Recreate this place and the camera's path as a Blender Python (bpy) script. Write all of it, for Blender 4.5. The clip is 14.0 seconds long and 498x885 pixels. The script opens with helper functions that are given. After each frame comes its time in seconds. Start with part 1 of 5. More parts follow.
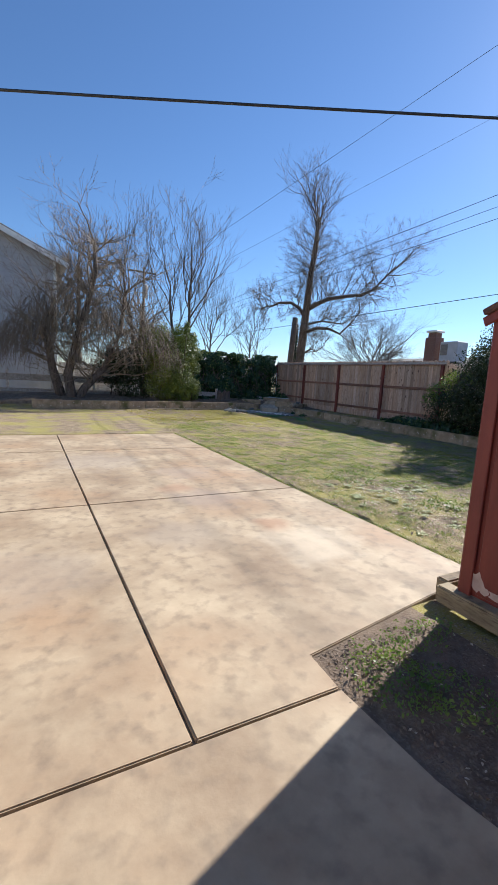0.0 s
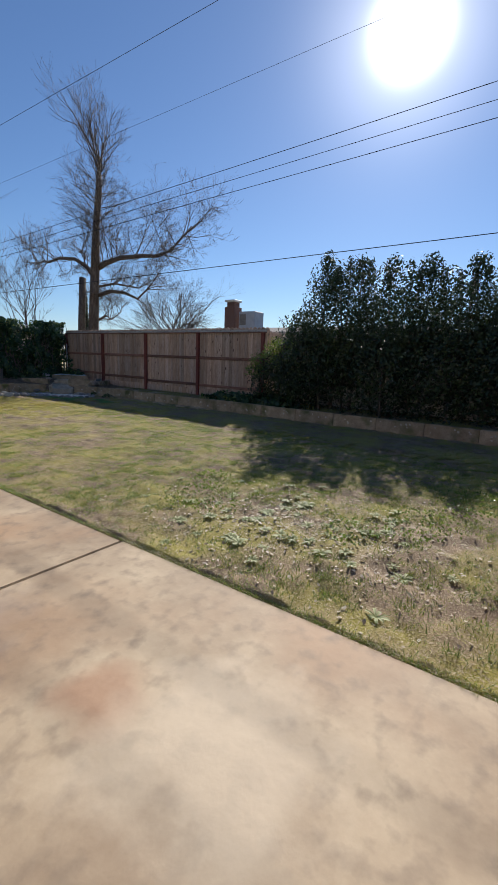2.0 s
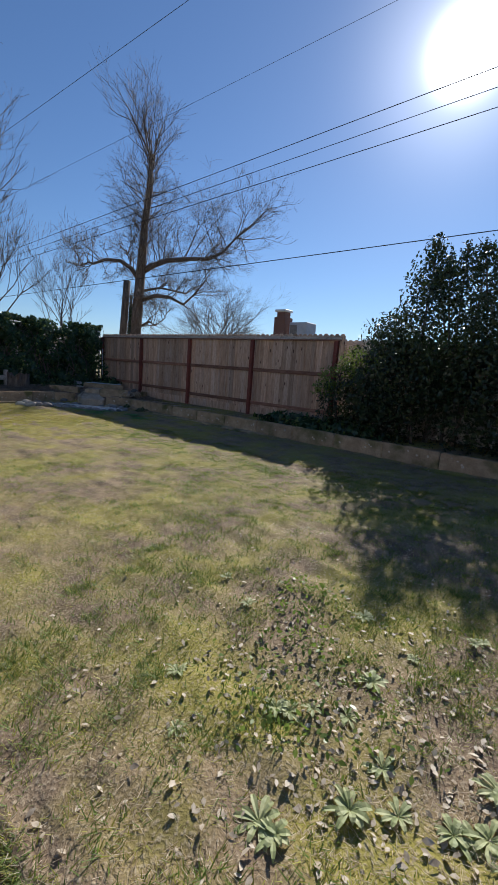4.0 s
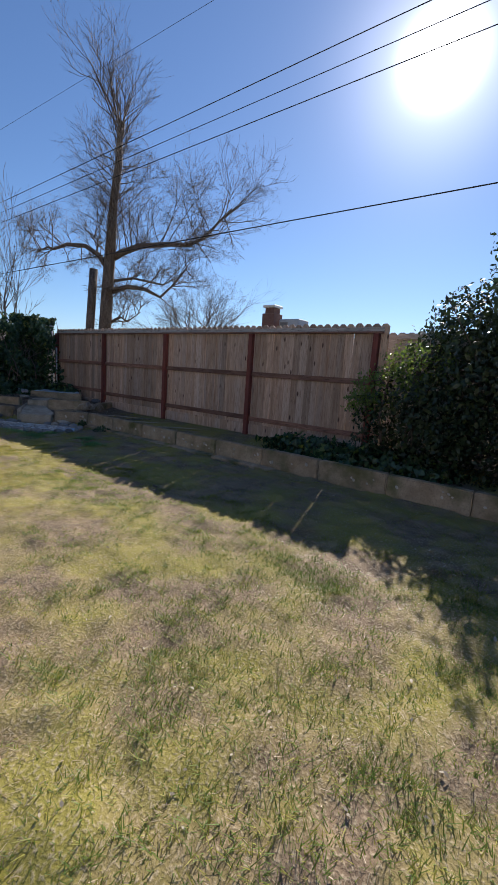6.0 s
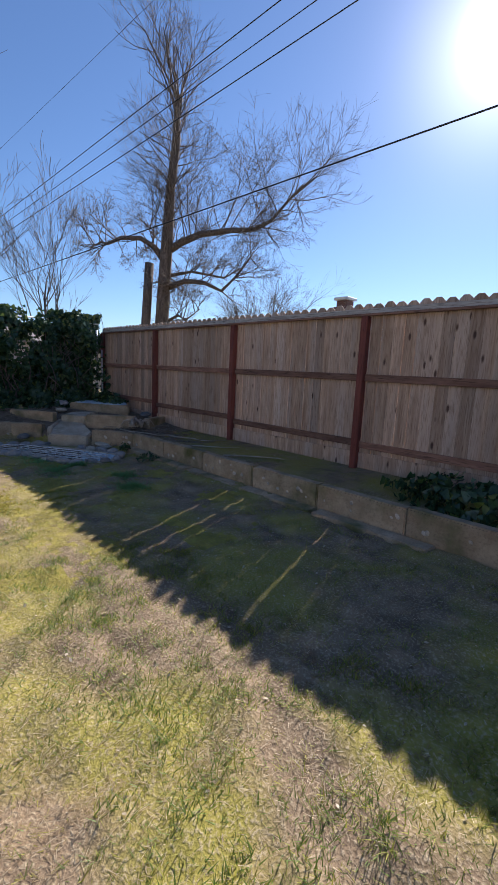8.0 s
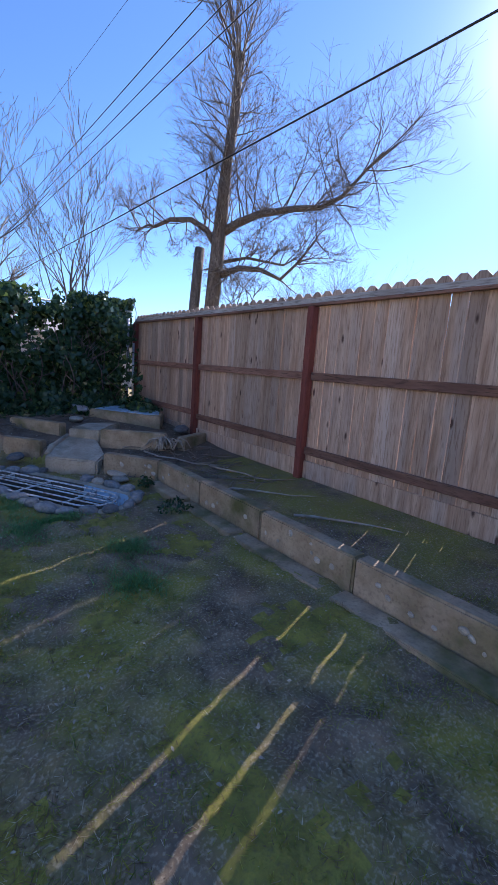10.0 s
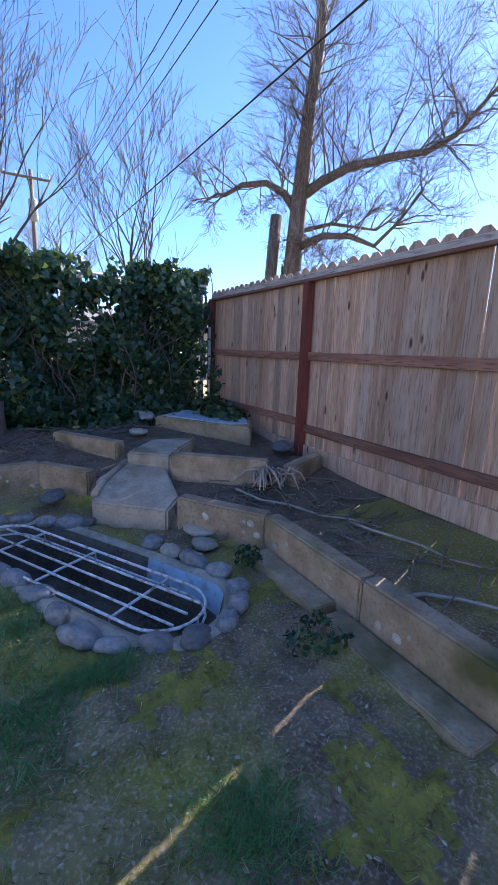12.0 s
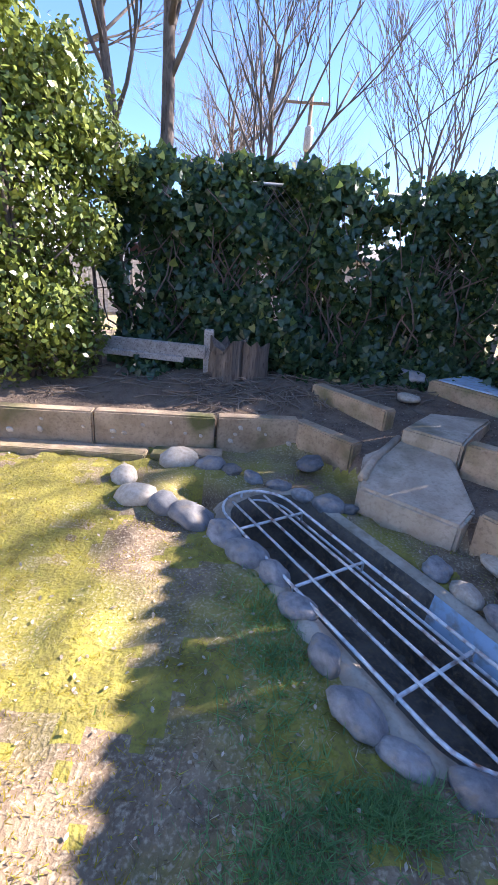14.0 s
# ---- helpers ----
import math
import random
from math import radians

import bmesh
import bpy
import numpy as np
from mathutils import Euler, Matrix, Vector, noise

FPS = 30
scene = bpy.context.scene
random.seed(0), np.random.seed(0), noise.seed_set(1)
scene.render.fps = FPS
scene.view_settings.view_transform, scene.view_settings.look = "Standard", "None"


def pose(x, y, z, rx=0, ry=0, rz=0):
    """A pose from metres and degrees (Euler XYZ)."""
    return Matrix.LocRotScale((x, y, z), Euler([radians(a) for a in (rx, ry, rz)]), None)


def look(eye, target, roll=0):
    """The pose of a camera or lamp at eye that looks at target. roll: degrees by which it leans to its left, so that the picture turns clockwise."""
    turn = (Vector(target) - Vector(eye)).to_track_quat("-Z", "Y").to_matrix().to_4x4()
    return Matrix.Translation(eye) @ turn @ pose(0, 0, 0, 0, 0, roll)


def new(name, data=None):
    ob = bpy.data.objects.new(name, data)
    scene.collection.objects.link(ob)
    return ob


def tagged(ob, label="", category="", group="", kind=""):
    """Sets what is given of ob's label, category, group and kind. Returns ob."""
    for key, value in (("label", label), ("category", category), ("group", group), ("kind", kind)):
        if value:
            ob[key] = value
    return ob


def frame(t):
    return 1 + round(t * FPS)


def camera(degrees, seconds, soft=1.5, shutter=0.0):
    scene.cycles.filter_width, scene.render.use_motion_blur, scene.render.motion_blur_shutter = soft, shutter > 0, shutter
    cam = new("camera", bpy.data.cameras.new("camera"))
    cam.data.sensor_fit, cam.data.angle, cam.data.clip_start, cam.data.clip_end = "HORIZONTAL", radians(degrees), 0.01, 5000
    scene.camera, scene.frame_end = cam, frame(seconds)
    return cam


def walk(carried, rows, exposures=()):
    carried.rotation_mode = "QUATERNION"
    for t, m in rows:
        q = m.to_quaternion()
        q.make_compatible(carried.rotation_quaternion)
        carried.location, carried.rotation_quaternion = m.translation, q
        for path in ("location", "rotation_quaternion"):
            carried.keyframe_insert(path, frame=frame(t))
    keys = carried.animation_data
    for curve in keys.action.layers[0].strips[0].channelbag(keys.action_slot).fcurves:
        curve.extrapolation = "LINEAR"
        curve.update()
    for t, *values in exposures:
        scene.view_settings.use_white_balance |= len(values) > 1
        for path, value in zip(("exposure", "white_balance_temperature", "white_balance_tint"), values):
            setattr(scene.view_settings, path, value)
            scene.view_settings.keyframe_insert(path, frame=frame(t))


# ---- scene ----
cam = camera(61.0, 14.0)
PATH = [
    (0, (0.237, 0.048, 1.451), (1.166, 1.793, 1.147), 3.2),
    (0.5, (0.542, 0.554, 1.446), (1.819, 2.059, 1.121), 1.6),
    (1, (0.793, 1.103, 1.44), (2.276, 2.392, 1.067), 1.3),
    (1.5, (1.166, 1.6, 1.398), (2.778, 2.723, 1.026), 3.2),
    (2, (1.493, 2.155, 1.422), (3.091, 3.293, 1.033), 2.1),
    (2.5, (1.8, 2.616, 1.417), (3.417, 3.741, 1.072), 2.4),
    (3, (2.226, 3.077, 1.43), (3.861, 4.189, 1.127), 3.5),
    (3.5, (2.646, 3.589, 1.407), (4.251, 4.736, 1.078), 4.1),
    (4, (3.12, 4.089, 1.371), (4.619, 5.37, 1.034), 4.2),
    (6.5, (5.566, 6.904, 1.433), (7.126, 8.112, 1.105), 3.9),
    (7, (5.933, 7.496, 1.431), (7.458, 8.739, 1.07), 3.3),
    (7.5, (6.387, 7.993, 1.403), (7.874, 9.291, 1.081), 2.9),
    (8, (6.796, 8.486, 1.423), (8.168, 9.901, 1.086), 2.6),
    (10.5, (8.355, 10.982, 1.455), (9.529, 12.565, 1.111), 3.9),
    (11, (8.511, 11.527, 1.459), (9.621, 13.157, 1.124), 3.4),
    (11.5, (8.694, 12.093, 1.454), (9.732, 13.767, 1.108), 2.3),
    (12, (8.794, 12.572, 1.429), (9.759, 14.272, 1.005), 2.1),
    (12.5, (8.807, 13.007, 1.406), (9.695, 14.695, 0.806), 4.7),
    (13, (8.807, 13.382, 1.359), (9.517, 15.092, 0.602), 7.0),
    (13.5, (8.692, 13.516, 1.361), (9.098, 15.306, 0.566), 6.6),
    (14, (8.54, 13.523, 1.406), (8.555, 15.386, 0.68), 4.8),
]
walk(cam, [(t, look(eye, target, roll)) for t, eye, target, roll in PATH],
     exposures=[(0.0, 0.9, 5900, 10), (1.0, 0.65, 6050, 11), (3.0, 0.3, 6200, 12), (4.2, 0.38, 6000, 11), (7.5, 0.78, 6300, 16), (8.2, 0.9, 6100, 16),
                (10.5, 1.6, 5500, 20), (12.0, 1.9, 5500, 20), (13.0, 2.35, 5650, 20), (14.0, 2.4, 6000, 22)])
# ---- end of path ----

# ---- world, sun, exposure ----
SUN_AZ, SUN_EL = 71.0, 32.3
world = bpy.data.worlds.new("world")
scene.world = world
world.use_nodes = True
wn = world.node_tree
sky = wn.nodes.new("ShaderNodeTexSky")
sky.sky_type = "NISHITA"
sky.sun_disc = False
sky.sun_elevation = radians(SUN_EL)
sky.sun_rotation = radians(SUN_AZ)
sky.air_density, sky.dust_density, sky.ozone_density = 1.0, 0.15, 6.0
wn.nodes["Background"].inputs["Strength"].default_value = 0.075
sun_data = bpy.data.lights.new("sun", "SUN")
sun_data.energy, sun_data.angle, sun_data.color = 5.0, radians(0.53), (1.0, 0.93, 0.82)
sun = new("sun", sun_data)
sun_way = Vector((math.sin(radians(SUN_AZ)) * math.cos(radians(SUN_EL)),
                  math.cos(radians(SUN_AZ)) * math.cos(radians(SUN_EL)), math.sin(radians(SUN_EL))))
sun.matrix_world = look(sun_way * 60, (0, 0, 0))


def aureole():
    """Sun glare added to the sky colour: a narrow core, a wide faint skirt."""
    N, L = wn.nodes, wn.links
    co = N.new("ShaderNodeTexCoord")
    dist = N.new("ShaderNodeVectorMath")
    dist.operation = "DISTANCE"
    L.new(co.outputs["Generated"], dist.inputs[0])
    dist.inputs[1].default_value = sun_way
    total = sky.outputs["Color"]
    for width, peak in ((0.038, 75.0), (0.12, 6.0)):
        sq = N.new("ShaderNodeMath")
        sq.operation = "DIVIDE"
        L.new(dist.outputs["Value"], sq.inputs[0])
        sq.inputs[1].default_value = width
        pw = N.new("ShaderNodeMath")
        pw.operation = "POWER"
        L.new(sq.outputs[0], pw.inputs[0])
        pw.inputs[1].default_value = 2.0
        ex = N.new("ShaderNodeMath")
        ex.operation = "POWER"
        ex.inputs[0].default_value = 0.3679
        L.new(pw.outputs[0], ex.inputs[1])
        glow = N.new("ShaderNodeVectorMath")
        glow.operation = "SCALE"
        glow.inputs[0].default_value = (peak, peak * 0.97, peak * 0.92)
        L.new(ex.outputs[0], glow.inputs["Scale"])
        add = N.new("ShaderNodeVectorMath")
        add.operation = "ADD"
        L.new(total, add.inputs[0])
        L.new(glow.outputs[0], add.inputs[1])
        total = add.outputs[0]
    L.new(total, N["Background"].inputs["Color"])


aureole()


# ---- materials ----
def material(name, low, high, scale=3.0, detail=6.0, rough=0.85, stretch=(1, 1, 1), fine=None, fine_scale=60.0,
             bump=0.3, bump_scale=None, vary=0.0, metal=0.0, third=None, third_scale=0.6, third_cut=(0.5, 0.65),
             through_light=0.0, fine_amount=1.0, knots=False):
    """Two-scale procedural surface: low to high by noise, a finer grain, a third colour in patches."""
    m = bpy.data.materials.new(name)
    m.use_nodes = True
    nt = m.node_tree
    N, L = nt.nodes, nt.links
    b = N["Principled BSDF"]
    b.inputs["Roughness"].default_value = rough
    b.inputs["Metallic"].default_value = metal
    co = N.new("ShaderNodeTexCoord")
    mp = N.new("ShaderNodeMapping")
    mp.inputs["Scale"].default_value = stretch
    info = N.new("ShaderNodeObjectInfo")
    shift = N.new("ShaderNodeVectorMath")
    shift.operation = "MULTIPLY_ADD"
    L.new(info.outputs["Random"], shift.inputs[0])
    shift.inputs[1].default_value = (37, 53, 19) if vary else (0, 0, 0)
    L.new(co.outputs["Object"], shift.inputs[2])
    L.new(shift.outputs[0], mp.inputs["Vector"])
    n1 = N.new("ShaderNodeTexNoise")
    n1.inputs["Scale"].default_value, n1.inputs["Detail"].default_value = scale, detail
    n1.inputs["Roughness"].default_value = 0.62
    L.new(mp.outputs[0], n1.inputs["Vector"])
    ramp = N.new("ShaderNodeValToRGB")
    ramp.color_ramp.elements[0].position, ramp.color_ramp.elements[1].position = 0.33, 0.68
    ramp.color_ramp.elements[0].color, ramp.color_ramp.elements[1].color = (*low, 1), (*high, 1)
    L.new(n1.outputs["Fac"], ramp.inputs["Fac"])
    col = ramp.outputs["Color"]

    def mixed(a, colour, fac, mode="MIX"):
        mx = N.new("ShaderNodeMix")
        mx.data_type, mx.blend_type = "RGBA", mode
        L.new(a, mx.inputs["A"])
        if isinstance(colour, tuple):
            mx.inputs["B"].default_value = (*colour, 1)
        else:
            L.new(colour, mx.inputs["B"])
        if isinstance(fac, float):
            mx.inputs["Factor"].default_value = fac
        else:
            L.new(fac, mx.inputs["Factor"])
        return mx.outputs["Result"]

    if third:
        n3 = N.new("ShaderNodeTexNoise")
        n3.inputs["Scale"].default_value, n3.inputs["Detail"].default_value = third_scale, 7
        L.new(mp.outputs[0], n3.inputs["Vector"])
        r3 = N.new("ShaderNodeMapRange")
        r3.inputs["From Min"].default_value, r3.inputs["From Max"].default_value = third_cut
        L.new(n3.outputs["Fac"], r3.inputs["Value"])
        col = mixed(col, third, r3.outputs["Result"])
    n2 = N.new("ShaderNodeTexNoise")
    n2.inputs["Scale"].default_value, n2.inputs["Detail"].default_value = fine_scale, 5
    L.new(mp.outputs[0], n2.inputs["Vector"])
    if fine:
        r2 = N.new("ShaderNodeMapRange")
        r2.inputs["From Min"].default_value, r2.inputs["From Max"].default_value = 0.5, 0.72
        r2.inputs["To Max"].default_value = fine_amount
        L.new(n2.outputs["Fac"], r2.inputs["Value"])
        col = mixed(col, fine, r2.outputs["Result"])
    if knots:
        vm = N.new("ShaderNodeMapping")
        vm.inputs["Scale"].default_value = (7, 7, 2.6)
        L.new(shift.outputs[0], vm.inputs["Vector"])
        vo = N.new("ShaderNodeTexVoronoi")
        vo.inputs["Scale"].default_value = 1.0
        L.new(vm.outputs[0], vo.inputs["Vector"])
        kr = N.new("ShaderNodeMapRange")
        kr.inputs["From Min"].default_value, kr.inputs["From Max"].default_value = 0.15, 0.07
        L.new(vo.outputs["Distance"], kr.inputs["Value"])
        col = mixed(col, (0.09, 0.045, 0.03), kr.outputs["Result"])
    if vary:
        hs = N.new("ShaderNodeHueSaturation")
        mr = N.new("ShaderNodeMapRange")
        mr.inputs["To Min"].default_value, mr.inputs["To Max"].default_value = 1 - vary, 1 + vary
        L.new(info.outputs["Random"], mr.inputs["Value"])
        L.new(mr.outputs["Result"], hs.inputs["Value"])
        L.new(col, hs.inputs["Color"])
        col = hs.outputs["Color"]
    L.new(col, b.inputs["Base Color"])
    if bump:
        bp = N.new("ShaderNodeBump")
        bp.inputs["Strength"].default_value, bp.inputs["Distance"].default_value = bump, 0.01
        add = N.new("ShaderNodeMath")
        add.operation = "ADD"
        L.new(n1.outputs["Fac"], add.inputs[0])
        L.new(n2.outputs["Fac"], add.inputs[1])
        L.new(add.outputs[0], bp.inputs["Height"])
        L.new(bp.outputs[0], b.inputs["Normal"])
    if through_light:
        tr = N.new("ShaderNodeBsdfTranslucent")
        L.new(col, tr.inputs["Color"])
        ms = N.new("ShaderNodeMixShader")
        ms.inputs["Fac"].default_value = through_light
        L.new(b.outputs[0], ms.inputs[1])
        L.new(tr.outputs[0], ms.inputs[2])
        L.new(ms.outputs[0], N["Material Output"].inputs["Surface"])
    return m


def leaf_material(name, dark, light, through_light=0.35, rough=0.4, scale=9.0):
    return material(name, dark, light, scale=scale, detail=3, rough=rough, bump=0, through_light=through_light)


M_CONCRETE = material("patio_concrete", (0.27, 0.185, 0.11), (0.53, 0.41, 0.265), scale=1.3, detail=14, rough=0.72,
                      fine=(0.20, 0.145, 0.095), fine_scale=9, fine_amount=0.65, bump=0.3, third=(0.39, 0.24, 0.13), third_scale=0.55,
                      third_cut=(0.5, 0.7))


def stained(m, spots):
    """Rust, grey-brown and pale stains, ragged-edged, at given places of the slab."""
    N, L = m.node_tree.nodes, m.node_tree.links
    b = N["Principled BSDF"]
    col = b.inputs["Base Color"].links[0].from_socket
    co = N.new("ShaderNodeTexCoord")
    wob = N.new("ShaderNodeTexNoise")
    wob.inputs["Scale"].default_value, wob.inputs["Detail"].default_value = 3.2, 12
    L.new(co.outputs["Object"], wob.inputs["Vector"])
    for x, y, r, colour, amount in spots:
        dist = N.new("ShaderNodeVectorMath")
        dist.operation = "DISTANCE"
        L.new(co.outputs["Object"], dist.inputs[0])
        dist.inputs[1].default_value = (x, y, 0)
        add = N.new("ShaderNodeMath")
        add.operation = "MULTIPLY_ADD"
        L.new(wob.outputs["Fac"], add.inputs[0])
        add.inputs[1].default_value = r * 1.6
        L.new(dist.outputs["Value"], add.inputs[2])
        mr = N.new("ShaderNodeMapRange")
        mr.inputs["From Min"].default_value, mr.inputs["From Max"].default_value = r * 1.9, r * 1.25
        mr.inputs["To Max"].default_value = amount
        L.new(add.outputs[0], mr.inputs["Value"])
        mx = N.new("ShaderNodeMix")
        mx.data_type = "RGBA"
        L.new(mr.outputs["Result"], mx.inputs["Factor"])
        L.new(col, mx.inputs["A"])
        mx.inputs["B"].default_value = (*colour, 1)
        col = mx.outputs["Result"]
    L.new(col, b.inputs["Base Color"])


stained(M_CONCRETE, [(2.42, 3.52, 0.22, (0.36, 0.19, 0.10), 0.7), (2.1, 4.6, 0.5, (0.33, 0.25, 0.19), 0.6), (2.5, 3.0, 0.5, (0.60, 0.49, 0.35), 0.6),
                     (1.5, 3.6, 0.45, (0.34, 0.27, 0.2), 0.5), (2.3, 5.9, 0.5, (0.37, 0.29, 0.22), 0.5), (0.2, 3.2, 0.6, (0.36, 0.29, 0.22), 0.4),
                     (1.9, 5.1, 0.25, (0.42, 0.24, 0.14), 0.5), (0.6, 0.6, 0.35, (0.30, 0.24, 0.18), 0.5), (1.2, 7.0, 0.8, (0.38, 0.31, 0.24), 0.5)])
M_KERB = material("old_cast_concrete", (0.30, 0.21, 0.125), (0.50, 0.375, 0.245), scale=5, rough=0.92, fine=(0.17, 0.12, 0.08), fine_amount=0.5,
                  fine_scale=45, bump=0.6, third=(0.12, 0.115, 0.035), third_scale=2.4, third_cut=(0.5, 0.68), vary=0.12)
M_STEP = material("step_concrete", (0.34, 0.27, 0.19), (0.54, 0.45, 0.34), scale=4, rough=0.9, fine=(0.22, 0.165, 0.11), fine_amount=0.45,
                  fine_scale=40, bump=0.5, third=(0.16, 0.14, 0.08), third_scale=2.5, third_cut=(0.56, 0.72))
M_STONE = material("river_stone", (0.125, 0.12, 0.12), (0.29, 0.275, 0.26), scale=4, rough=0.75, fine=(0.30, 0.28, 0.26), fine_amount=0.5,
                   fine_scale=60, bump=0.3, third=(0.30, 0.235, 0.17), third_scale=3, third_cut=(0.56, 0.74), vary=0.4)
M_PALE = material("pale_stone", (0.34, 0.28, 0.21), (0.52, 0.46, 0.37), scale=8, rough=0.8, bump=0.3, vary=0.25)
M_PEBBLE = material("set_in_pebble", (0.40, 0.33, 0.25), (0.60, 0.52, 0.42), scale=8, rough=0.7, bump=0.2, vary=0.25)
M_POND = material("pond_lining", (0.07, 0.058, 0.046), (0.19, 0.155, 0.115), scale=5, rough=0.9, fine=(0.2, 0.15, 0.09),
                  fine_scale=40, bump=0.8)
M_BLUE = material("pale_blue_paint", (0.34, 0.47, 0.58), (0.50, 0.62, 0.72), scale=3, rough=0.6, fine=(0.30, 0.28, 0.24),
                  fine_scale=16, bump=0.3)
M_BOARD = material("redwood_board", (0.34, 0.205, 0.13), (0.58, 0.41, 0.29), scale=2.2, rough=0.85, stretch=(9, 9, 0.7),
                   fine=(0.25, 0.155, 0.10), fine_scale=9, bump=0.3, vary=0.3, knots=True, third=(0.46, 0.37, 0.31), third_scale=0.5,
                   third_cut=(0.45, 0.75))
M_POST = material("dark_red_stain", (0.145, 0.034, 0.024), (0.24, 0.064, 0.043), scale=2.5, rough=0.75, stretch=(8, 8, 0.8),
                  fine=(0.09, 0.02, 0.014), fine_scale=10, bump=0.3, vary=0.15)
M_RAIL = material("rail_wood", (0.16, 0.075, 0.05), (0.32, 0.17, 0.115), scale=2.5, rough=0.85, stretch=(8, 0.8, 8),
                  fine=(0.08, 0.04, 0.025), fine_scale=10, bump=0.3, vary=0.25)
M_GREYWOOD = material("weathered_wood", (0.32, 0.28, 0.245), (0.52, 0.475, 0.42), scale=2.2, rough=0.9, stretch=(6, 0.7, 6),
                      fine=(0.17, 0.14, 0.12), fine_scale=11, bump=0.5, vary=0.15)
M_STUMP = material("stump_wood", (0.10, 0.075, 0.055), (0.27, 0.21, 0.16), scale=3, rough=0.95, stretch=(6, 6, 0.8),
                   fine=(0.07, 0.05, 0.04), fine_scale=12, bump=0.9)
M_SHED = material("barn_red_paint", (0.125, 0.017, 0.012), (0.19, 0.03, 0.02), scale=3, rough=0.55, fine=(0.16, 0.022, 0.016),
                  fine_scale=30, stretch=(4, 4, 0.7), bump=0.15)
M_SHED_ROOF = material("shed_shingle", (0.07, 0.035, 0.028), (0.14, 0.075, 0.06), scale=8, rough=0.95, bump=0.6)
M_CHIP = material("bare_primer", (0.36, 0.25, 0.21), (0.52, 0.40, 0.35), scale=9, rough=0.8, bump=0.3)
M_SKID = material("skid_timber", (0.20, 0.15, 0.09), (0.34, 0.27, 0.17), scale=2.5, rough=0.9, stretch=(1, 1, 5),
                  fine=(0.13, 0.09, 0.06), fine_scale=14, bump=0.5)
M_STEEL = material("white_painted_steel", (0.60, 0.60, 0.58), (0.80, 0.80, 0.78), scale=12, rough=0.35, fine=(0.22, 0.10, 0.05),
                   fine_scale=22, bump=0.1)
M_GALV = material("galvanised_steel", (0.38, 0.39, 0.40), (0.55, 0.56, 0.57), scale=9, rough=0.4, metal=0.7, bump=0.1)
M_BARK = material("grey_bark", (0.085, 0.062, 0.048), (0.20, 0.155, 0.125), scale=5, rough=0.95, stretch=(2, 2, 0.5),
                  fine=(0.055, 0.04, 0.03), fine_scale=22, bump=0.7)
M_TWIG = material("twig_bark", (0.10, 0.08, 0.066), (0.19, 0.155, 0.13), scale=5, rough=0.9, bump=0)
M_WILLOW = material("willow_twig", (0.15, 0.115, 0.085), (0.27, 0.21, 0.155), scale=5, rough=0.9, bump=0)
M_DEADWOOD = material("bleached_stalk", (0.30, 0.24, 0.18), (0.52, 0.44, 0.35), scale=8, rough=0.9, bump=0.4)
M_IVY = leaf_material("ivy_leaf", (0.022, 0.052, 0.024), (0.075, 0.13, 0.05), 0.3, 0.25, 14)
M_IVY_PALE = leaf_material("pale_ivy_leaf", (0.11, 0.17, 0.035), (0.22, 0.27, 0.06), 0.45, 0.35, 14)
M_PRIVET = leaf_material("privet_leaf", (0.09, 0.13, 0.02), (0.25, 0.28, 0.045), 0.12, 0.35, 3)
M_SHRUB = leaf_material("laurel_leaf", (0.016, 0.028, 0.009), (0.045, 0.068, 0.02), 0.2, 0.45, 5)
M_WEED = leaf_material("weed_leaf", (0.11, 0.18, 0.035), (0.22, 0.29, 0.055), 0.45, 0.4, 5)
M_ROSETTE = leaf_material("rosette_leaf", (0.24, 0.29, 0.10), (0.45, 0.46, 0.22), 0.25, 0.6, 12)
M_LITTER = material("fallen_leaf", (0.30, 0.23, 0.15), (0.60, 0.51, 0.38), scale=30, rough=0.6, bump=0, through_light=0.1)
M_SIDING = material("grey_siding", (0.36, 0.37, 0.40), (0.47, 0.48, 0.51), scale=1.5, rough=0.7, bump=0.1)
M_TRIM = material("white_trim", (0.70, 0.70, 0.68), (0.82, 0.82, 0.80), scale=4, rough=0.6, bump=0.1)
M_ROOF = material("grey_roof_shingle", (0.17, 0.15, 0.135), (0.27, 0.245, 0.22), scale=6, rough=0.95, bump=0.5)
M_BRICK = material("chimney_brick", (0.13, 0.055, 0.04), (0.21, 0.095, 0.068), scale=9, rough=0.9, fine=(0.30, 0.25, 0.21),
                   fine_scale=25, bump=0.4)
M_WIRE = material("black_cable", (0.012, 0.012, 0.013), (0.028, 0.028, 0.03), scale=20, rough=0.6, bump=0)
M_POLE = material("creosoted_pole", (0.14, 0.095, 0.062), (0.24, 0.17, 0.12), scale=3, rough=0.95, stretch=(6, 6, 0.6), bump=0.4)
M_STUCCO = material("pale_stucco", (0.50, 0.45, 0.38), (0.62, 0.57, 0.50), scale=5, rough=0.9, bump=0.3)


def ground_material():
    """Soil with thatch and moss: patches of brown earth, dry straw and yellow-green moss."""
    m = material("lawn_soil", (0.115, 0.076, 0.046), (0.31, 0.22, 0.13), scale=4.5, detail=14, rough=0.97,
                 fine=(0.46, 0.37, 0.24), fine_scale=70, fine_amount=0.8, bump=0.7, third=(0.27, 0.23, 0.045), third_scale=1.3,
                 third_cut=(0.44, 0.6))
    return m


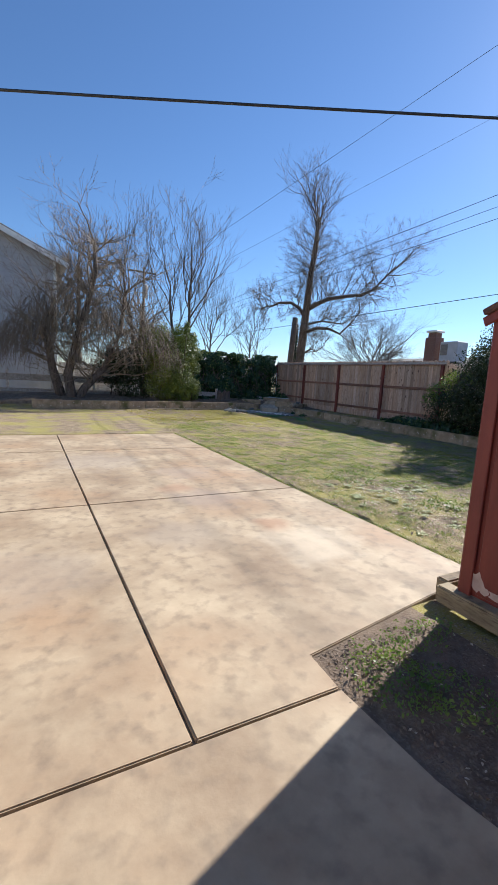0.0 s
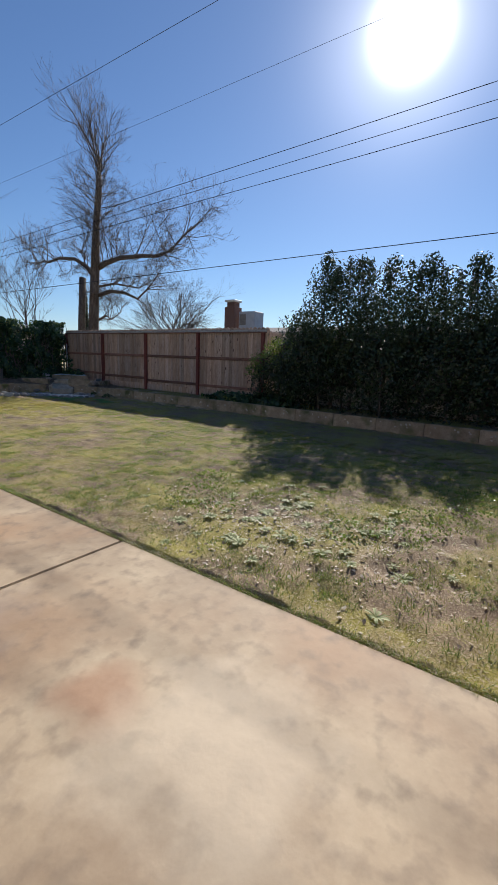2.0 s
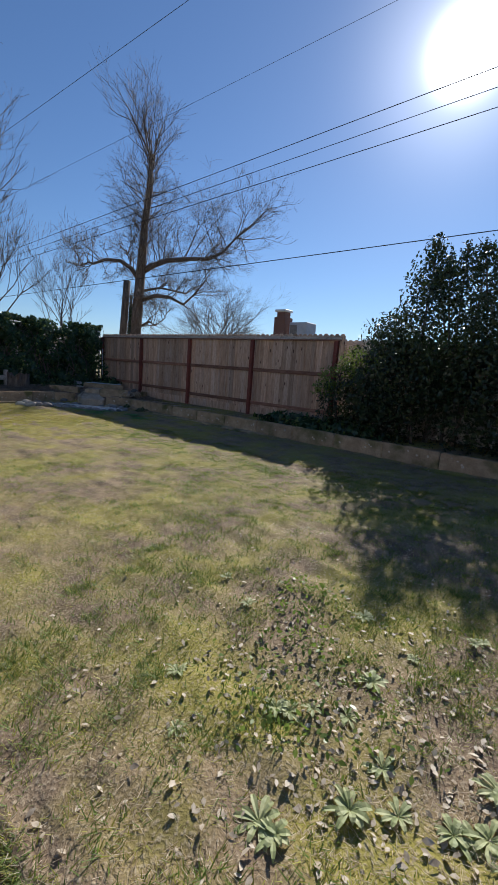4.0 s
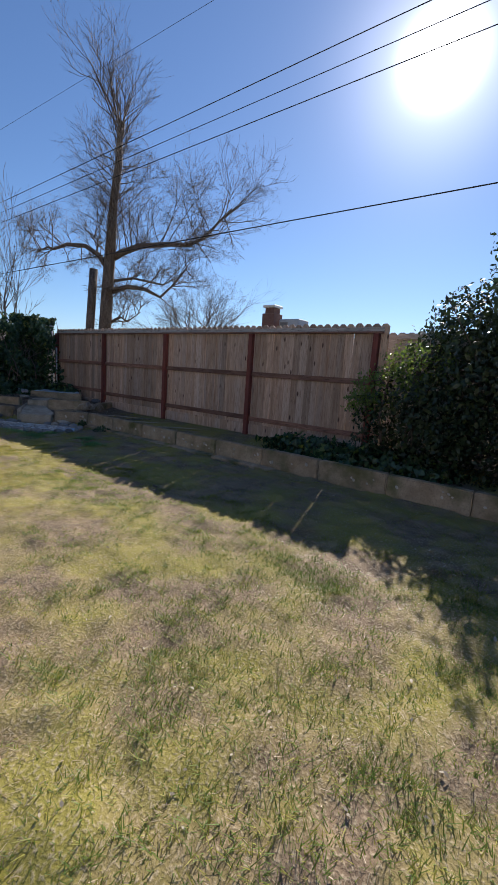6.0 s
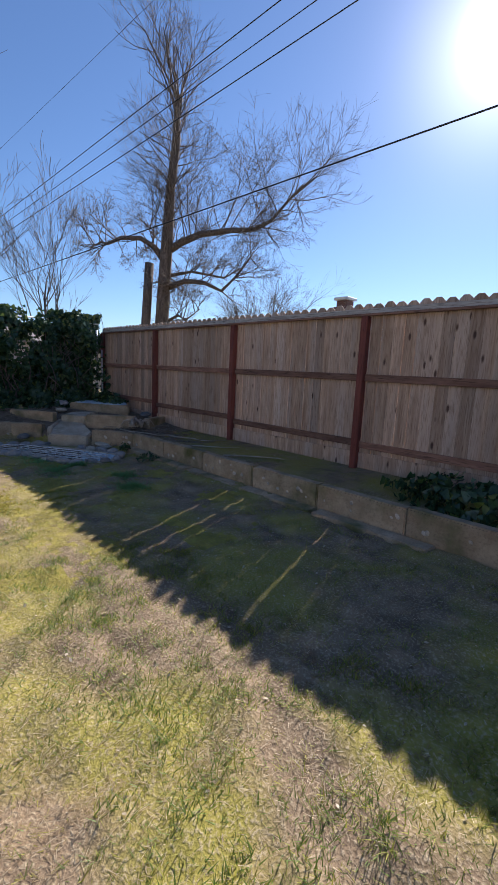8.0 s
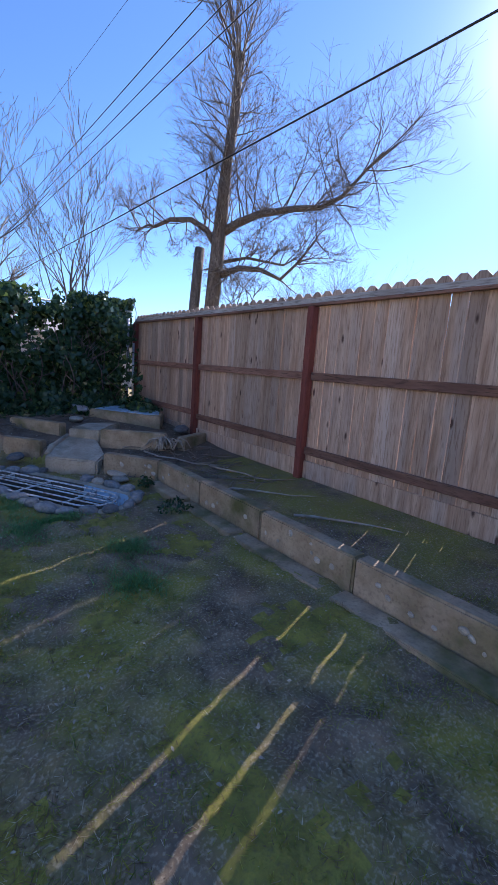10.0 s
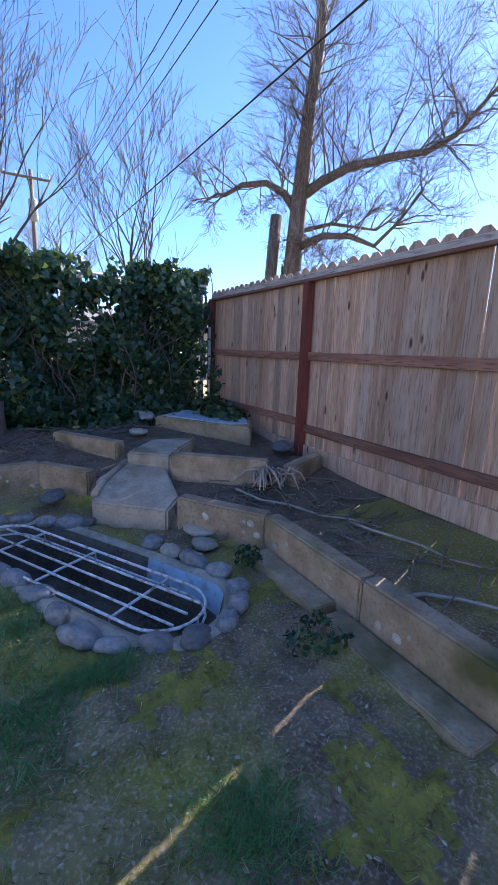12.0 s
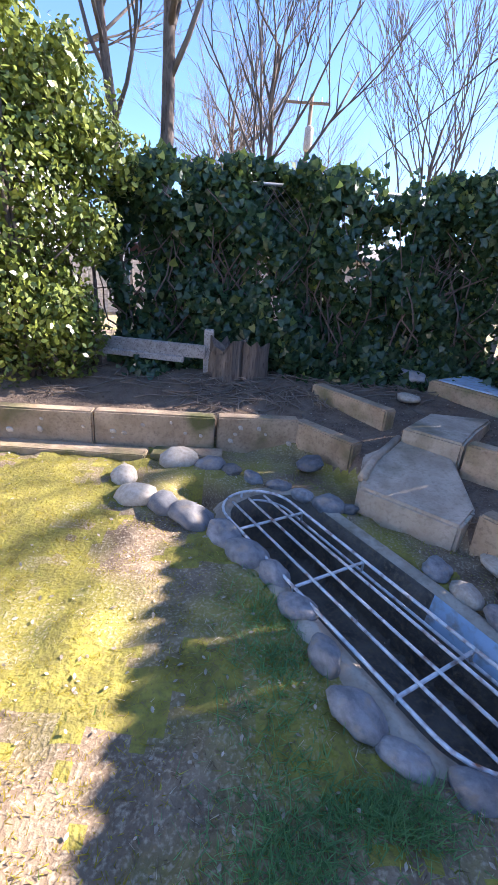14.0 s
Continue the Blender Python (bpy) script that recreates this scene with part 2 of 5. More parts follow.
def blade_material():
    m = bpy.data.materials.new("grass_blade")
    m.use_nodes = True
    N, L = m.node_tree.nodes, m.node_tree.links
    b = N["Principled BSDF"]
    b.inputs["Roughness"].default_value = 0.55
    at = N.new("ShaderNodeAttribute")
    at.attribute_name = "shade"
    L.new(at.outputs["Color"], b.inputs["Base Color"])
    tr = N.new("ShaderNodeBsdfTranslucent")
    L.new(at.outputs["Color"], tr.inputs["Color"])
    ms = N.new("ShaderNodeMixShader")
    ms.inputs["Fac"].default_value = 0.6
    L.new(b.outputs[0], ms.inputs[1])
    L.new(tr.outputs[0], ms.inputs[2])
    L.new(ms.outputs[0], N["Material Output"].inputs["Surface"])
    return m


M_GROUND = ground_material()
M_SOIL = material("garden_soil", (0.10, 0.068, 0.044), (0.23, 0.16, 0.105), scale=7, detail=12, rough=0.97, fine=(0.24, 0.18, 0.13),
                  fine_scale=60, fine_amount=0.8, bump=1.0)
M_MOSS = material("yellow_moss", (0.19, 0.155, 0.03), (0.35, 0.30, 0.05), scale=9, detail=10, rough=0.95, fine=(0.16, 0.12, 0.05), fine_scale=55,
                  fine_amount=0.6, bump=0.9)
M_CHIPS = material("bark_chip", (0.085, 0.058, 0.04), (0.27, 0.20, 0.14), scale=40, rough=0.9, bump=0)
M_GRASS = blade_material()


# ---- mesh helpers ----
def mesh_object(name, verts, faces, mat, parent=None, smooth=False):
    me = bpy.data.meshes.new(name)
    me.from_pydata([tuple(v) for v in verts], [], faces)
    me.materials.append(mat)
    if smooth:
        me.polygons.foreach_set("use_smooth", [True] * len(me.polygons))
    me.update()
    ob = new(name, me)
    ob.parent = parent
    return ob


def array_mesh(name, verts, per, mat, smooth=False):
    """A mesh of separate n-gons out of an array of corners (count, per, 3)."""
    n = len(verts)
    me = bpy.data.meshes.new(name)
    me.vertices.add(n * per)
    me.vertices.foreach_set("co", np.asarray(verts, np.float32).reshape(-1))
    me.loops.add(n * per)
    me.loops.foreach_set("vertex_index", np.arange(n * per, dtype=np.int32))
    me.polygons.add(n)
    me.polygons.foreach_set("loop_start", np.arange(0, n * per, per, dtype=np.int32))
    me.polygons.foreach_set("loop_total", np.full(n, per, np.int32))
    me.materials.append(mat)
    me.update(calc_edges=True)
    return me


def bevelled(name, size, mat, bevel=0.006, parent=None, m=None, segments=1):
    """A box with its edges rounded, its origin in the middle of its base."""
    bm = bmesh.new()
    bmesh.ops.create_cube(bm, size=1)
    bmesh.ops.scale(bm, vec=size, verts=bm.verts)
    bmesh.ops.translate(bm, vec=(0, 0, size[2] / 2), verts=bm.verts)
    if bevel:
        bmesh.ops.bevel(bm, geom=bm.edges, offset=bevel, segments=segments, affect="EDGES")
    me = bpy.data.meshes.new(name)
    bm.to_mesh(me)
    bm.free()
    me.materials.append(mat)
    ob = new(name, me)
    ob.parent = parent
    if m is not None:
        ob.matrix_basis = m
    return ob


def prism(name, outline, z0, z1, mat, parent=None, bevel=0.01, slope=None, rough=0.0):
    """An outline (counter-clockwise) raised from z0 to z1, its edges rounded; slope = (x, y, rise in x, rise in y) tilts the top."""
    bm = bmesh.new()
    vs = [bm.verts.new((x, y, z0)) for x, y in outline]
    face = bm.faces.new(vs)
    up = bmesh.ops.extrude_face_region(bm, geom=[face])
    bmesh.ops.translate(bm, vec=(0, 0, z1 - z0), verts=[v for v in up["geom"] if isinstance(v, bmesh.types.BMVert)])
    bmesh.ops.recalc_face_normals(bm, faces=bm.faces)
    if bevel:
        bmesh.ops.bevel(bm, geom=bm.edges, offset=bevel, segments=2, affect="EDGES")
    if slope:
        for v in bm.verts:
            if v.co.z > (z0 + z1) / 2:
                v.co.z += (v.co.x - slope[0]) * slope[2] + (v.co.y - slope[1]) * slope[3]
    if rough:
        for v in bm.verts:
            v.co += noise.noise_vector(v.co * 3.1) * rough
    me = bpy.data.meshes.new(name)
    bm.to_mesh(me)
    bm.free()
    me.materials.append(mat)
    ob = new(name, me)
    ob.parent = parent
    return ob


def tube(V, F, pts, radii, sides=5, caps=True):
    base = len(V)
    n = len(pts)
    pts = [Vector(p) for p in pts]
    for i, p in enumerate(pts):
        d = (pts[min(i + 1, n - 1)] - pts[max(i - 1, 0)])
        d = d.normalized() if d.length > 1e-6 else Vector((0, 0, 1))
        a = d.cross(Vector((0, 0, 1)) if abs(d.z) < 0.9 else Vector((1, 0, 0))).normalized()
        c = d.cross(a)
        for k in range(sides):
            w = 2 * math.pi * k / sides
            V.append(p + (a * math.cos(w) + c * math.sin(w)) * radii[i])
    for i in range(n - 1):
        for k in range(sides):
            k2 = (k + 1) % sides
            F.append((base + i * sides + k, base + i * sides + k2, base + (i + 1) * sides + k2, base + (i + 1) * sides + k))
    if not caps:
        return
    F.append(tuple(base + k for k in range(sides - 1, -1, -1)))
    F.append(tuple(base + (n - 1) * sides + k for k in range(sides)))


def tube_object(name, lines, mat, parent=None, sides=6):
    V, F = [], []
    for pts, r in lines:
        tube(V, F, pts, r if isinstance(r, (list, tuple)) else [r] * len(pts), sides)
    return mesh_object(name, V, F, mat, parent, smooth=True)


def leaf_quads(centres, normals, size, rng, lobed=False, droop=0.25, tilt=0.62):
    """Leaves as bent shapes of 5 or 6 corners round their centres."""
    n = len(centres)
    nor = normals + rng.normal(0, tilt, (n, 3))
    nor /= np.linalg.norm(nor, axis=1, keepdims=True) + 1e-9
    tip = rng.normal(0, 1, (n, 3))
    tip[:, 2] -= droop * 3
    tip -= (tip * nor).sum(1, keepdims=True) * nor
    tip /= np.linalg.norm(tip, axis=1, keepdims=True) + 1e-9
    side = np.cross(nor, tip)
    s = (size * rng.uniform(0.6, 1.35, n))[:, None]
    if lobed:
        shape = [(-0.42, 0.0, 0), (-0.5, 0.5, 0.08), (0.05, 0.36, 0), (0.62, 0.0, 0.1), (0.05, -0.36, 0), (-0.5, -0.5, 0.08)]
    else:
        shape = [(-0.5, 0.0, 0), (-0.1, 0.27, 0.05), (0.25, 0.2, 0.03), (0.55, 0.0, -0.06), (0.25, -0.2, 0.03), (-0.1, -0.27, 0.05)]
    out = np.stack([centres + s * (a * tip + b * side + c * nor) for a, b, c in shape], axis=1)
    return out, len(shape)


def crown(lumps, count, rng, shell=0.35):
    """Points and outward normals in the outer shell of a heap of ellipsoids, broken up by noise."""
    vol = np.array([l[3] * l[4] + l[4] * l[5] + l[3] * l[5] for l in lumps])
    pick = rng.choice(len(lumps), count, p=vol / vol.sum())
    L = np.array(lumps)[pick]
    d = rng.normal(0, 1, (count, 3))
    d /= np.linalg.norm(d, axis=1, keepdims=True)
    wob = 1 + 0.16 * np.sin(d[:, 0] * 7 + L[:, 1] * 3) * np.cos(d[:, 2] * 6 + L[:, 0]) + 0.10 * np.sin(d[:, 1] * 13 + d[:, 2] * 11)
    rad = wob * (1 - shell * rng.random(count) ** 1.6)
    p = L[:, :3] + d * L[:, 3:6] * rad[:, None]
    keep = p[:, 2] > 0.03
    return p[keep], d[keep]


# ---- ground ----
POND_A, POND_B, POND_R = Vector((8.80, 15.85)), Vector((9.50, 14.68)), 0.30
HEAD = Vector((8.22, 16.20))


def seg_dist(x, y, a, b):
    p = Vector((x, y))
    u = max(0, min(1, (p - a).dot(b - a) / (b - a).length_squared))
    return (p - a - (b - a) * u).length


BED = [(6.0, 16.80), (8.98, 16.98), (9.42, 16.45), (9.95, 15.62), (10.36, 15.0), (10.44, 2.0)]


def bed_side(x, y):
    """How far a place lies behind the low retaining wall (metres; negative on the lawn)."""
    if y < 15.0:
        return x - 10.46
    if x < 8.98:
        return y - 16.95
    pts = BED[1:5]
    best = 9.0
    for (ax, ay), (bx, by) in zip(pts, pts[1:]):
        a, b = Vector((ax, ay)), Vector((bx, by))
        d = seg_dist(x, y, a, b)
        s = (b - a).x * (y - ay) - (b - a).y * (x - ax)
        if d < abs(best):
            best = d if s > 0 else -d
    return best


def under_slab(x, y):
    return (x < 3.40 and 2.05 < y < 9.9) or (x < 1.4 and y <= 2.05)


def hummock(x, y):
    """Small humps of the turf, a hand wide."""
    return 0.030 * noise.noise(Vector((x * 5.5, y * 5.5, 7))) + 0.019 * noise.noise(Vector((x * 12.0, y * 12.0, 8)))


def ground_z(x, y):
    z = 0.02 * noise.noise(Vector((x * 0.7, y * 0.7, 0))) + 0.012 * noise.noise(Vector((x * 3.3, y * 3.3, 4)))
    s = bed_side(x, y)
    if s < 0 and x > 3.4:
        z += hummock(x, y)
    if s > -0.05:
        k = min(1, max(0, (s + 0.05) / 0.1))
        back = min(1, max(0, (y - 15.2) / 2.6))
        z += k * (0.17 + 0.04 * back + 0.12 * min(1, max(0, s / 1.3)) * (0.6 + back))
    d = seg_dist(x, y, POND_A, POND_B)
    if d < POND_R + 0.06:
        z -= 0.42 * min(1, (POND_R + 0.06 - d) / 0.08)
    dh = seg_dist(x, y, HEAD, POND_A) - 0.17
    if dh < 0:
        z -= 0.20 * min(1, -dh / 0.1)
    if under_slab(x, y):
        z = -0.12
    elif x < 2.7 and y < 2.05:
        z = min(z, -0.014) if not (x > 1.6 and y < 1.65) else min(z, 0.0)
    elif x < 3.45 and y < 10.0:
        z = min(z, -0.02) - 0.04
    return z


def spaced(lo, hi, step):
    return list(np.arange(lo, hi - 1e-6, step))


def build_ground():
    xs = [-900, -300, -100, -50, -25, -12] + spaced(-6, 3, 0.5) + spaced(3, 3.3, 0.1) + spaced(3.3, 3.66, 0.03) + spaced(3.66, 7.6, 0.05) + spaced(7.6, 10.7, 0.05) + spaced(10.7, 12.5, 0.15) + [13, 15, 20, 30, 60, 120, 300, 900]
    ys = [-900, -300, -100, -40, -15, -8, -4] + spaced(-2, 1, 0.4) + spaced(1, 2, 0.13) + spaced(2, 14, 0.05) + spaced(14, 17.2, 0.05) + spaced(17.2, 20, 0.15) + [21, 24, 30, 45, 80, 150, 400, 900]
    V = [(x, y, ground_z(x, y) if -8 < x < 14 and -5 < y < 21 else -0.02) for y in ys for x in xs]
    w = len(xs)
    F = [(j * w + i, j * w + i + 1, (j + 1) * w + i + 1, (j + 1) * w + i) for j in range(len(ys) - 1) for i in range(w - 1)]
    ob = mesh_object("ground", V, F, M_GROUND, smooth=True)
    ob.data.materials.append(M_POND)
    ob.data.materials.append(M_SOIL)
    ob.data.materials.append(M_MOSS)
    for p in ob.data.polygons:
        c = p.center
        if c.z < -0.13 and seg_dist(c.x, c.y, POND_A, POND_B) < POND_R + 0.05:
            p.material_index = 1
        elif bed_side(c.x, c.y) > 0 and -6 < c.x < 13 and 15.0 < c.y < 20:
            p.material_index = 2
        elif 6.0 < c.x < 10.3 and 11.0 < c.y < 16.8 and noise.noise(Vector((c.x * 2.3, c.y * 2.3, 5))) + 0.5 * noise.noise(Vector((c.x * 9, c.y * 9, 5))) > -0.25 + 0.6 * min(1.0, max(0.0, (c.x - 7.3) / 1.3)):
            p.material_index = 3
        # Soil by the shed; its dark colour also stands for the slab-edge shadow line.
        elif (3.38 < c.x < 3.46 and 2 < c.y < 10) or (c.x < 2.75 and c.y < 2.0):
            p.material_index = 2
    tagged(ob, "bare soil and moss of a patchy winter backyard", "ground", kind="structure")


build_ground()


# ---- retaining wall of cast concrete blocks with pebbles ----
def wall_block(parent, a, b, z0, z1, thick=0.13, mat=None):
    a, b = Vector(a), Vector(b)
    d = b - a
    ob = bevelled("block", (d.length - 0.008, thick, z1 - z0), mat or M_KERB, 0.014, parent,
                  pose((a.x + b.x) / 2, (a.y + b.y) / 2, z0, 0, 0, math.degrees(math.atan2(d.y, d.x))), 2)
    return ob


def pebble_mesh(name, mat, seed, flat=0.55, cuts=2, rough=0.16):
    bm = bmesh.new()
    bmesh.ops.create_icosphere(bm, subdivisions=cuts, radius=0.5)
    for v in bm.verts:
        v.co += v.co.normalized() * rough * noise.noise(v.co * 1.7 + Vector((seed * 7.3, seed, 0)))
        v.co += v.co.normalized() * rough * 0.3 * noise.noise(v.co * 5 + Vector((seed, 3, seed)))
        v.co.z *= flat
    me = bpy.data.meshes.new(name)
    bm.to_mesh(me)
    bm.free()
    me.materials.append(mat)
    me.polygons.foreach_set("use_smooth", [True] * len(me.polygons))
    return me


PEBBLES = [pebble_mesh("pebble", M_PEBBLE, i, 0.6, 2) for i in range(3)]


def retaining_wall():
    root = tagged(new("retaining_wall"), "low retaining wall of cast concrete blocks with set-in pebbles", "wall", kind="structure")
    rng = random.Random(4)

    def run(a, b, count, z0, z1, dots=True):
        a, b = Vector(a), Vector(b)
        for i in range(count):
            p, q = a.lerp(b, i / count), a.lerp(b, (i + 1) / count)
            wall_block(root, p, q, z0, z1 + rng.uniform(-0.008, 0.008))
            d = (q - p).normalized()
            side = Vector((d.y, -d.x))
            if not dots:
                continue
            for _ in range(rng.randint(4, 7)):
                w = p.lerp(q, rng.uniform(0.07, 0.93))
                pb = new("pebble", rng.choice(PEBBLES))
                pb.parent = root
                s = rng.uniform(0.025, 0.06)
                face = w + side * 0.068
                pb.matrix_basis = pose(face.x, face.y, rng.uniform(0.09, z1 - 0.05), rng.uniform(60, 110), rng.uniform(0, 90),
                                       math.degrees(math.atan2(d.y, d.x))) @ Matrix.Diagonal((s, s * 0.8, s * 0.8, 1))

    run((10.40, 15.02), (10.42, 2.2), 13, -0.1, 0.27)
    run((9.93, 15.66), (10.38, 15.02), 1, -0.1, 0.265)
    run((8.28, 16.93), (8.98, 17.02), 1, -0.05, 0.30)
    run((0.4, 16.25), (8.27, 16.90), 8, -0.1, 0.31)
    run((8.98, 17.05), (9.40, 16.55), 1, -0.05, 0.29, False)
    # flat footing slabs at the wall's foot
    for y0, y1 in ((12.2, 13.2), (13.25, 14.15), (14.2, 14.95), (9.8, 11.0), (11.05, 12.1)):
        prism("footing", [(10.16, y0), (10.33, y0), (10.33, y1), (10.16, y1)], -0.06, 0.035 + 0.01 * math.sin(y0 * 5), M_KERB, root, 0.008)
    for x0, x1 in ((6.0, 7.75), (7.79, 8.35), (4.0, 5.95)):
        yy = 16.25 + (x0 + x1) / 2 * 0.082 - 0.2
        prism("footing", [(x0, yy - 0.12), (x1, yy - 0.06), (x1, yy + 0.12), (x0, yy + 0.06)], -0.05, 0.045, M_KERB, root, 0.008)


retaining_wall()


def corner_bed():
    """Steps and raised corner bed."""
    step = tagged(new("cast_step"), "wide worn concrete step of two cast treads", "step")
    prism("lower_tread", [(9.30, 16.03), (9.80, 15.62), (9.96, 15.78), (10.03, 16.32), (9.82, 16.66), (9.42, 16.42)], -0.1, 0.25, M_STEP, step, 0.018, (9.65, 16.2, 0.1, 0.17), 0.008)
    tube_object("raised_edge", [([(9.34, 16.10, 0.21), (9.46, 16.32, 0.26), (9.72, 16.62, 0.335)], [0.035, 0.03, 0.03])], M_STEP, step, 8)
    prism("upper_tread", [(9.72, 16.58), (10.06, 16.30), (10.30, 16.62), (10.62, 17.0), (10.1, 17.05)], 0.05, 0.44, M_STEP, step, 0.018, rough=0.008)
    bed = tagged(new("raised_bed"), "mossy cast concrete kerbs edging a raised corner bed", "planter")
    for a, b, z0, z1 in (((9.22, 17.80), (9.76, 17.0), 0.1, 0.45), ((10.08, 16.28), (10.78, 15.70), 0.1, 0.47),
                         ((10.95, 15.62), (11.50, 15.92), 0.1, 0.42)):
        wall_block(bed, a, b, z0, z1, 0.14)
    slab = tagged(new("painted_slab"), "pale blue painted concrete slab on a mossy block", "slab")
    prism("block", [(10.42, 17.98), (11.20, 16.78), (11.52, 17.3), (11.02, 18.45)], 0.1, 0.545, M_KERB, slab, 0.02)
    prism("blue_top", [(10.52, 17.98), (11.08, 17.08), (11.30, 17.06), (11.46, 17.36), (11.0, 18.38)], 0.539, 0.557, M_BLUE, slab, 0.006, rough=0.02)


corner_bed()


# ---- patio ----
def patio():
    root = tagged(new("patio"), "weathered beige concrete patio with dark control joints", "pavement", kind="structure")
    g = 0.008
    cols = [(-6.5, -2.4), (-2.4, 0.806), (0.806, 3.437)]
    rows = [(1.43, 4.71), (4.71, 7.95), (7.95, 9.96)]
    for x0, x1 in cols:
        for y0, y1 in rows:
            if x1 > 3 and y0 < 2:
                out = [(x0 + g, y0 + g), (1.545, y0 + g), (1.56, 1.69), (2.66, 1.88), (3.437, 2.0), (x1, y1 - g), (x0 + g, y1 - g)]
            else:
                out = [(x0 + g, y0 + g), (x1 - g, y0 + g), (x1 - g, y1 - g), (x0 + g, y1 - g)]
            prism("panel", out, -0.1, 0.0, M_CONCRETE, root, 0.006)
    for x0, x1 in cols[:1]:
        prism("panel", [(x0 + g, -4.0), (x1 - (0 if x1 > 0.5 else g), -4.0), (x1 - (0 if x1 > 0.5 else g), 1.43 - g), (x0 + g, 1.43 - g)], -0.1, 0.0, M_CONCRETE, root, 0.004)
    prism("panel", [(-2.4 + g, -4.0), (2.6, -4.0), (2.35, -1.2), (1.95, -0.3), (1.68, 0.4), (1.57, 0.9), (1.545, 1.43 - g), (-2.4 + g, 1.43 - g)], -0.1, 0.0, M_CONCRETE, root, 0.004)
    prism("joint_bed", [(-6.5, -4), (1.5, -4), (1.5, 1.7), (3.38, 2.1), (3.38, 9.9), (-6.5, 9.9)], -0.09, -0.022, M_POND, root, 0)


patio()


# ---- fence ----
FX = 11.56


def picket_mesh(w, h, t):
    bm = bmesh.new()
    c = 0.042
    out = [(-w / 2, 0), (w / 2, 0), (w / 2, h - c), (w / 2 - c, h), (-w / 2 + c, h), (-w / 2, h - c)]
    vs = [bm.verts.new((0, y, z)) for y, z in out]
    fc = bm.faces.new(vs)
    up = bmesh.ops.extrude_face_region(bm, geom=[fc])
    bmesh.ops.translate(bm, vec=(t, 0, 0), verts=[v for v in up["geom"] if isinstance(v, bmesh.types.BMVert)])
    bmesh.ops.recalc_face_normals(bm, faces=bm.faces)
    me = bpy.data.meshes.new("picket")
    bm.to_mesh(me)
    bm.free()
    me.materials.append(M_BOARD)
    return me


def base_z(y):
    return 0.24 + 0.26 * min(1, max(0, (y - 12) / 5))


def fence():
    root = tagged(new("board_fence"), "red-brown dog-eared board fence with dark red posts and rails", "fence", kind="structure")
    root.location = (FX, 0, 0)
    rng = random.Random(2)
    meshes = [picket_mesh(0.139, h, 0.017) for h in (2.17, 2.175, 2.165)]
    y = 8.86
    while y < 18.8:
        ob = new("picket", rng.choice(meshes))
        ob.parent = root
        ob.matrix_basis = pose(0.035 + rng.uniform(0, 0.004), y, 0.125 + rng.uniform(-0.005, 0.005), rng.uniform(-0.14, 0.14), 0, rng.uniform(-0.8, 0.8))
        y += 0.1398 + (rng.uniform(0.0056, 0.0076) if rng.random() < 0.36 else rng.uniform(0, 0.0012))
    for py in (8.96, 11.41, 13.86, 16.29, 18.72):
        bevelled("post", (0.09, 0.09, 2.14), M_POST, 0.006, root, pose(-0.012, py, 0.0))
    for a, b in ((8.9, 11.41), (11.41, 13.86), (13.86, 16.29), (16.29, 18.72)):
        mid, ln = (a + b) / 2, b - a - 0.092
        bevelled("rail", (0.04, ln, 0.088), M_RAIL, 0.005, root, pose(0.012, mid, 1.35, 0, 0, rng.uniform(-0.1, 0.1)))
        bevelled("rail", (0.04, ln, 0.085), M_RAIL, 0.005, root, pose(0.012, mid, 0.50 + 0.5 * (base_z(mid) - 0.24)))
        bevelled("kickboard", (0.03, ln, 0.2), M_BOARD, 0.004, root, pose(0.018, mid, 0.24))
    for a, b in ((8.86, 13.86), (13.864, 18.78)):
        bevelled("fascia", (0.022, b - a, 0.09), M_GREYWOOD, 0.004, root, pose(-0.068 + 0.09, (a + b) / 2, 2.145))
        bevelled("cap_rail", (0.05, b - a, 0.03), M_RAIL, 0.004, root, pose(-0.01, (a + b) / 2, 2.142))


fence()


def old_fence():
    root = tagged(new("grey_panel_fence"), "older grey board fence behind tall shrubs", "fence", kind="structure")
    V = None
    rng = random.Random(9)
    me = [picket_mesh(0.145, h, 0.018) for h in (2.06, 2.08)]
    for m in me:
        m.materials.clear()
        m.materials.append(M_GREYWOOD)
    # First pickets run unseen behind the board fence, added to block low sun.
    y = 9.35
    while y > -5:
        ob = new("picket", rng.choice(me))
        ob.parent = root
        ob.matrix_basis = pose(12.05, y, 0.15)
        y -= 0.149
    for z in (0.5, 2.1):
        bevelled("rail", (0.04, 13.7, 0.09), M_GREYWOOD, 0.004, root, pose(12.02, 1.95, z))


old_fence()


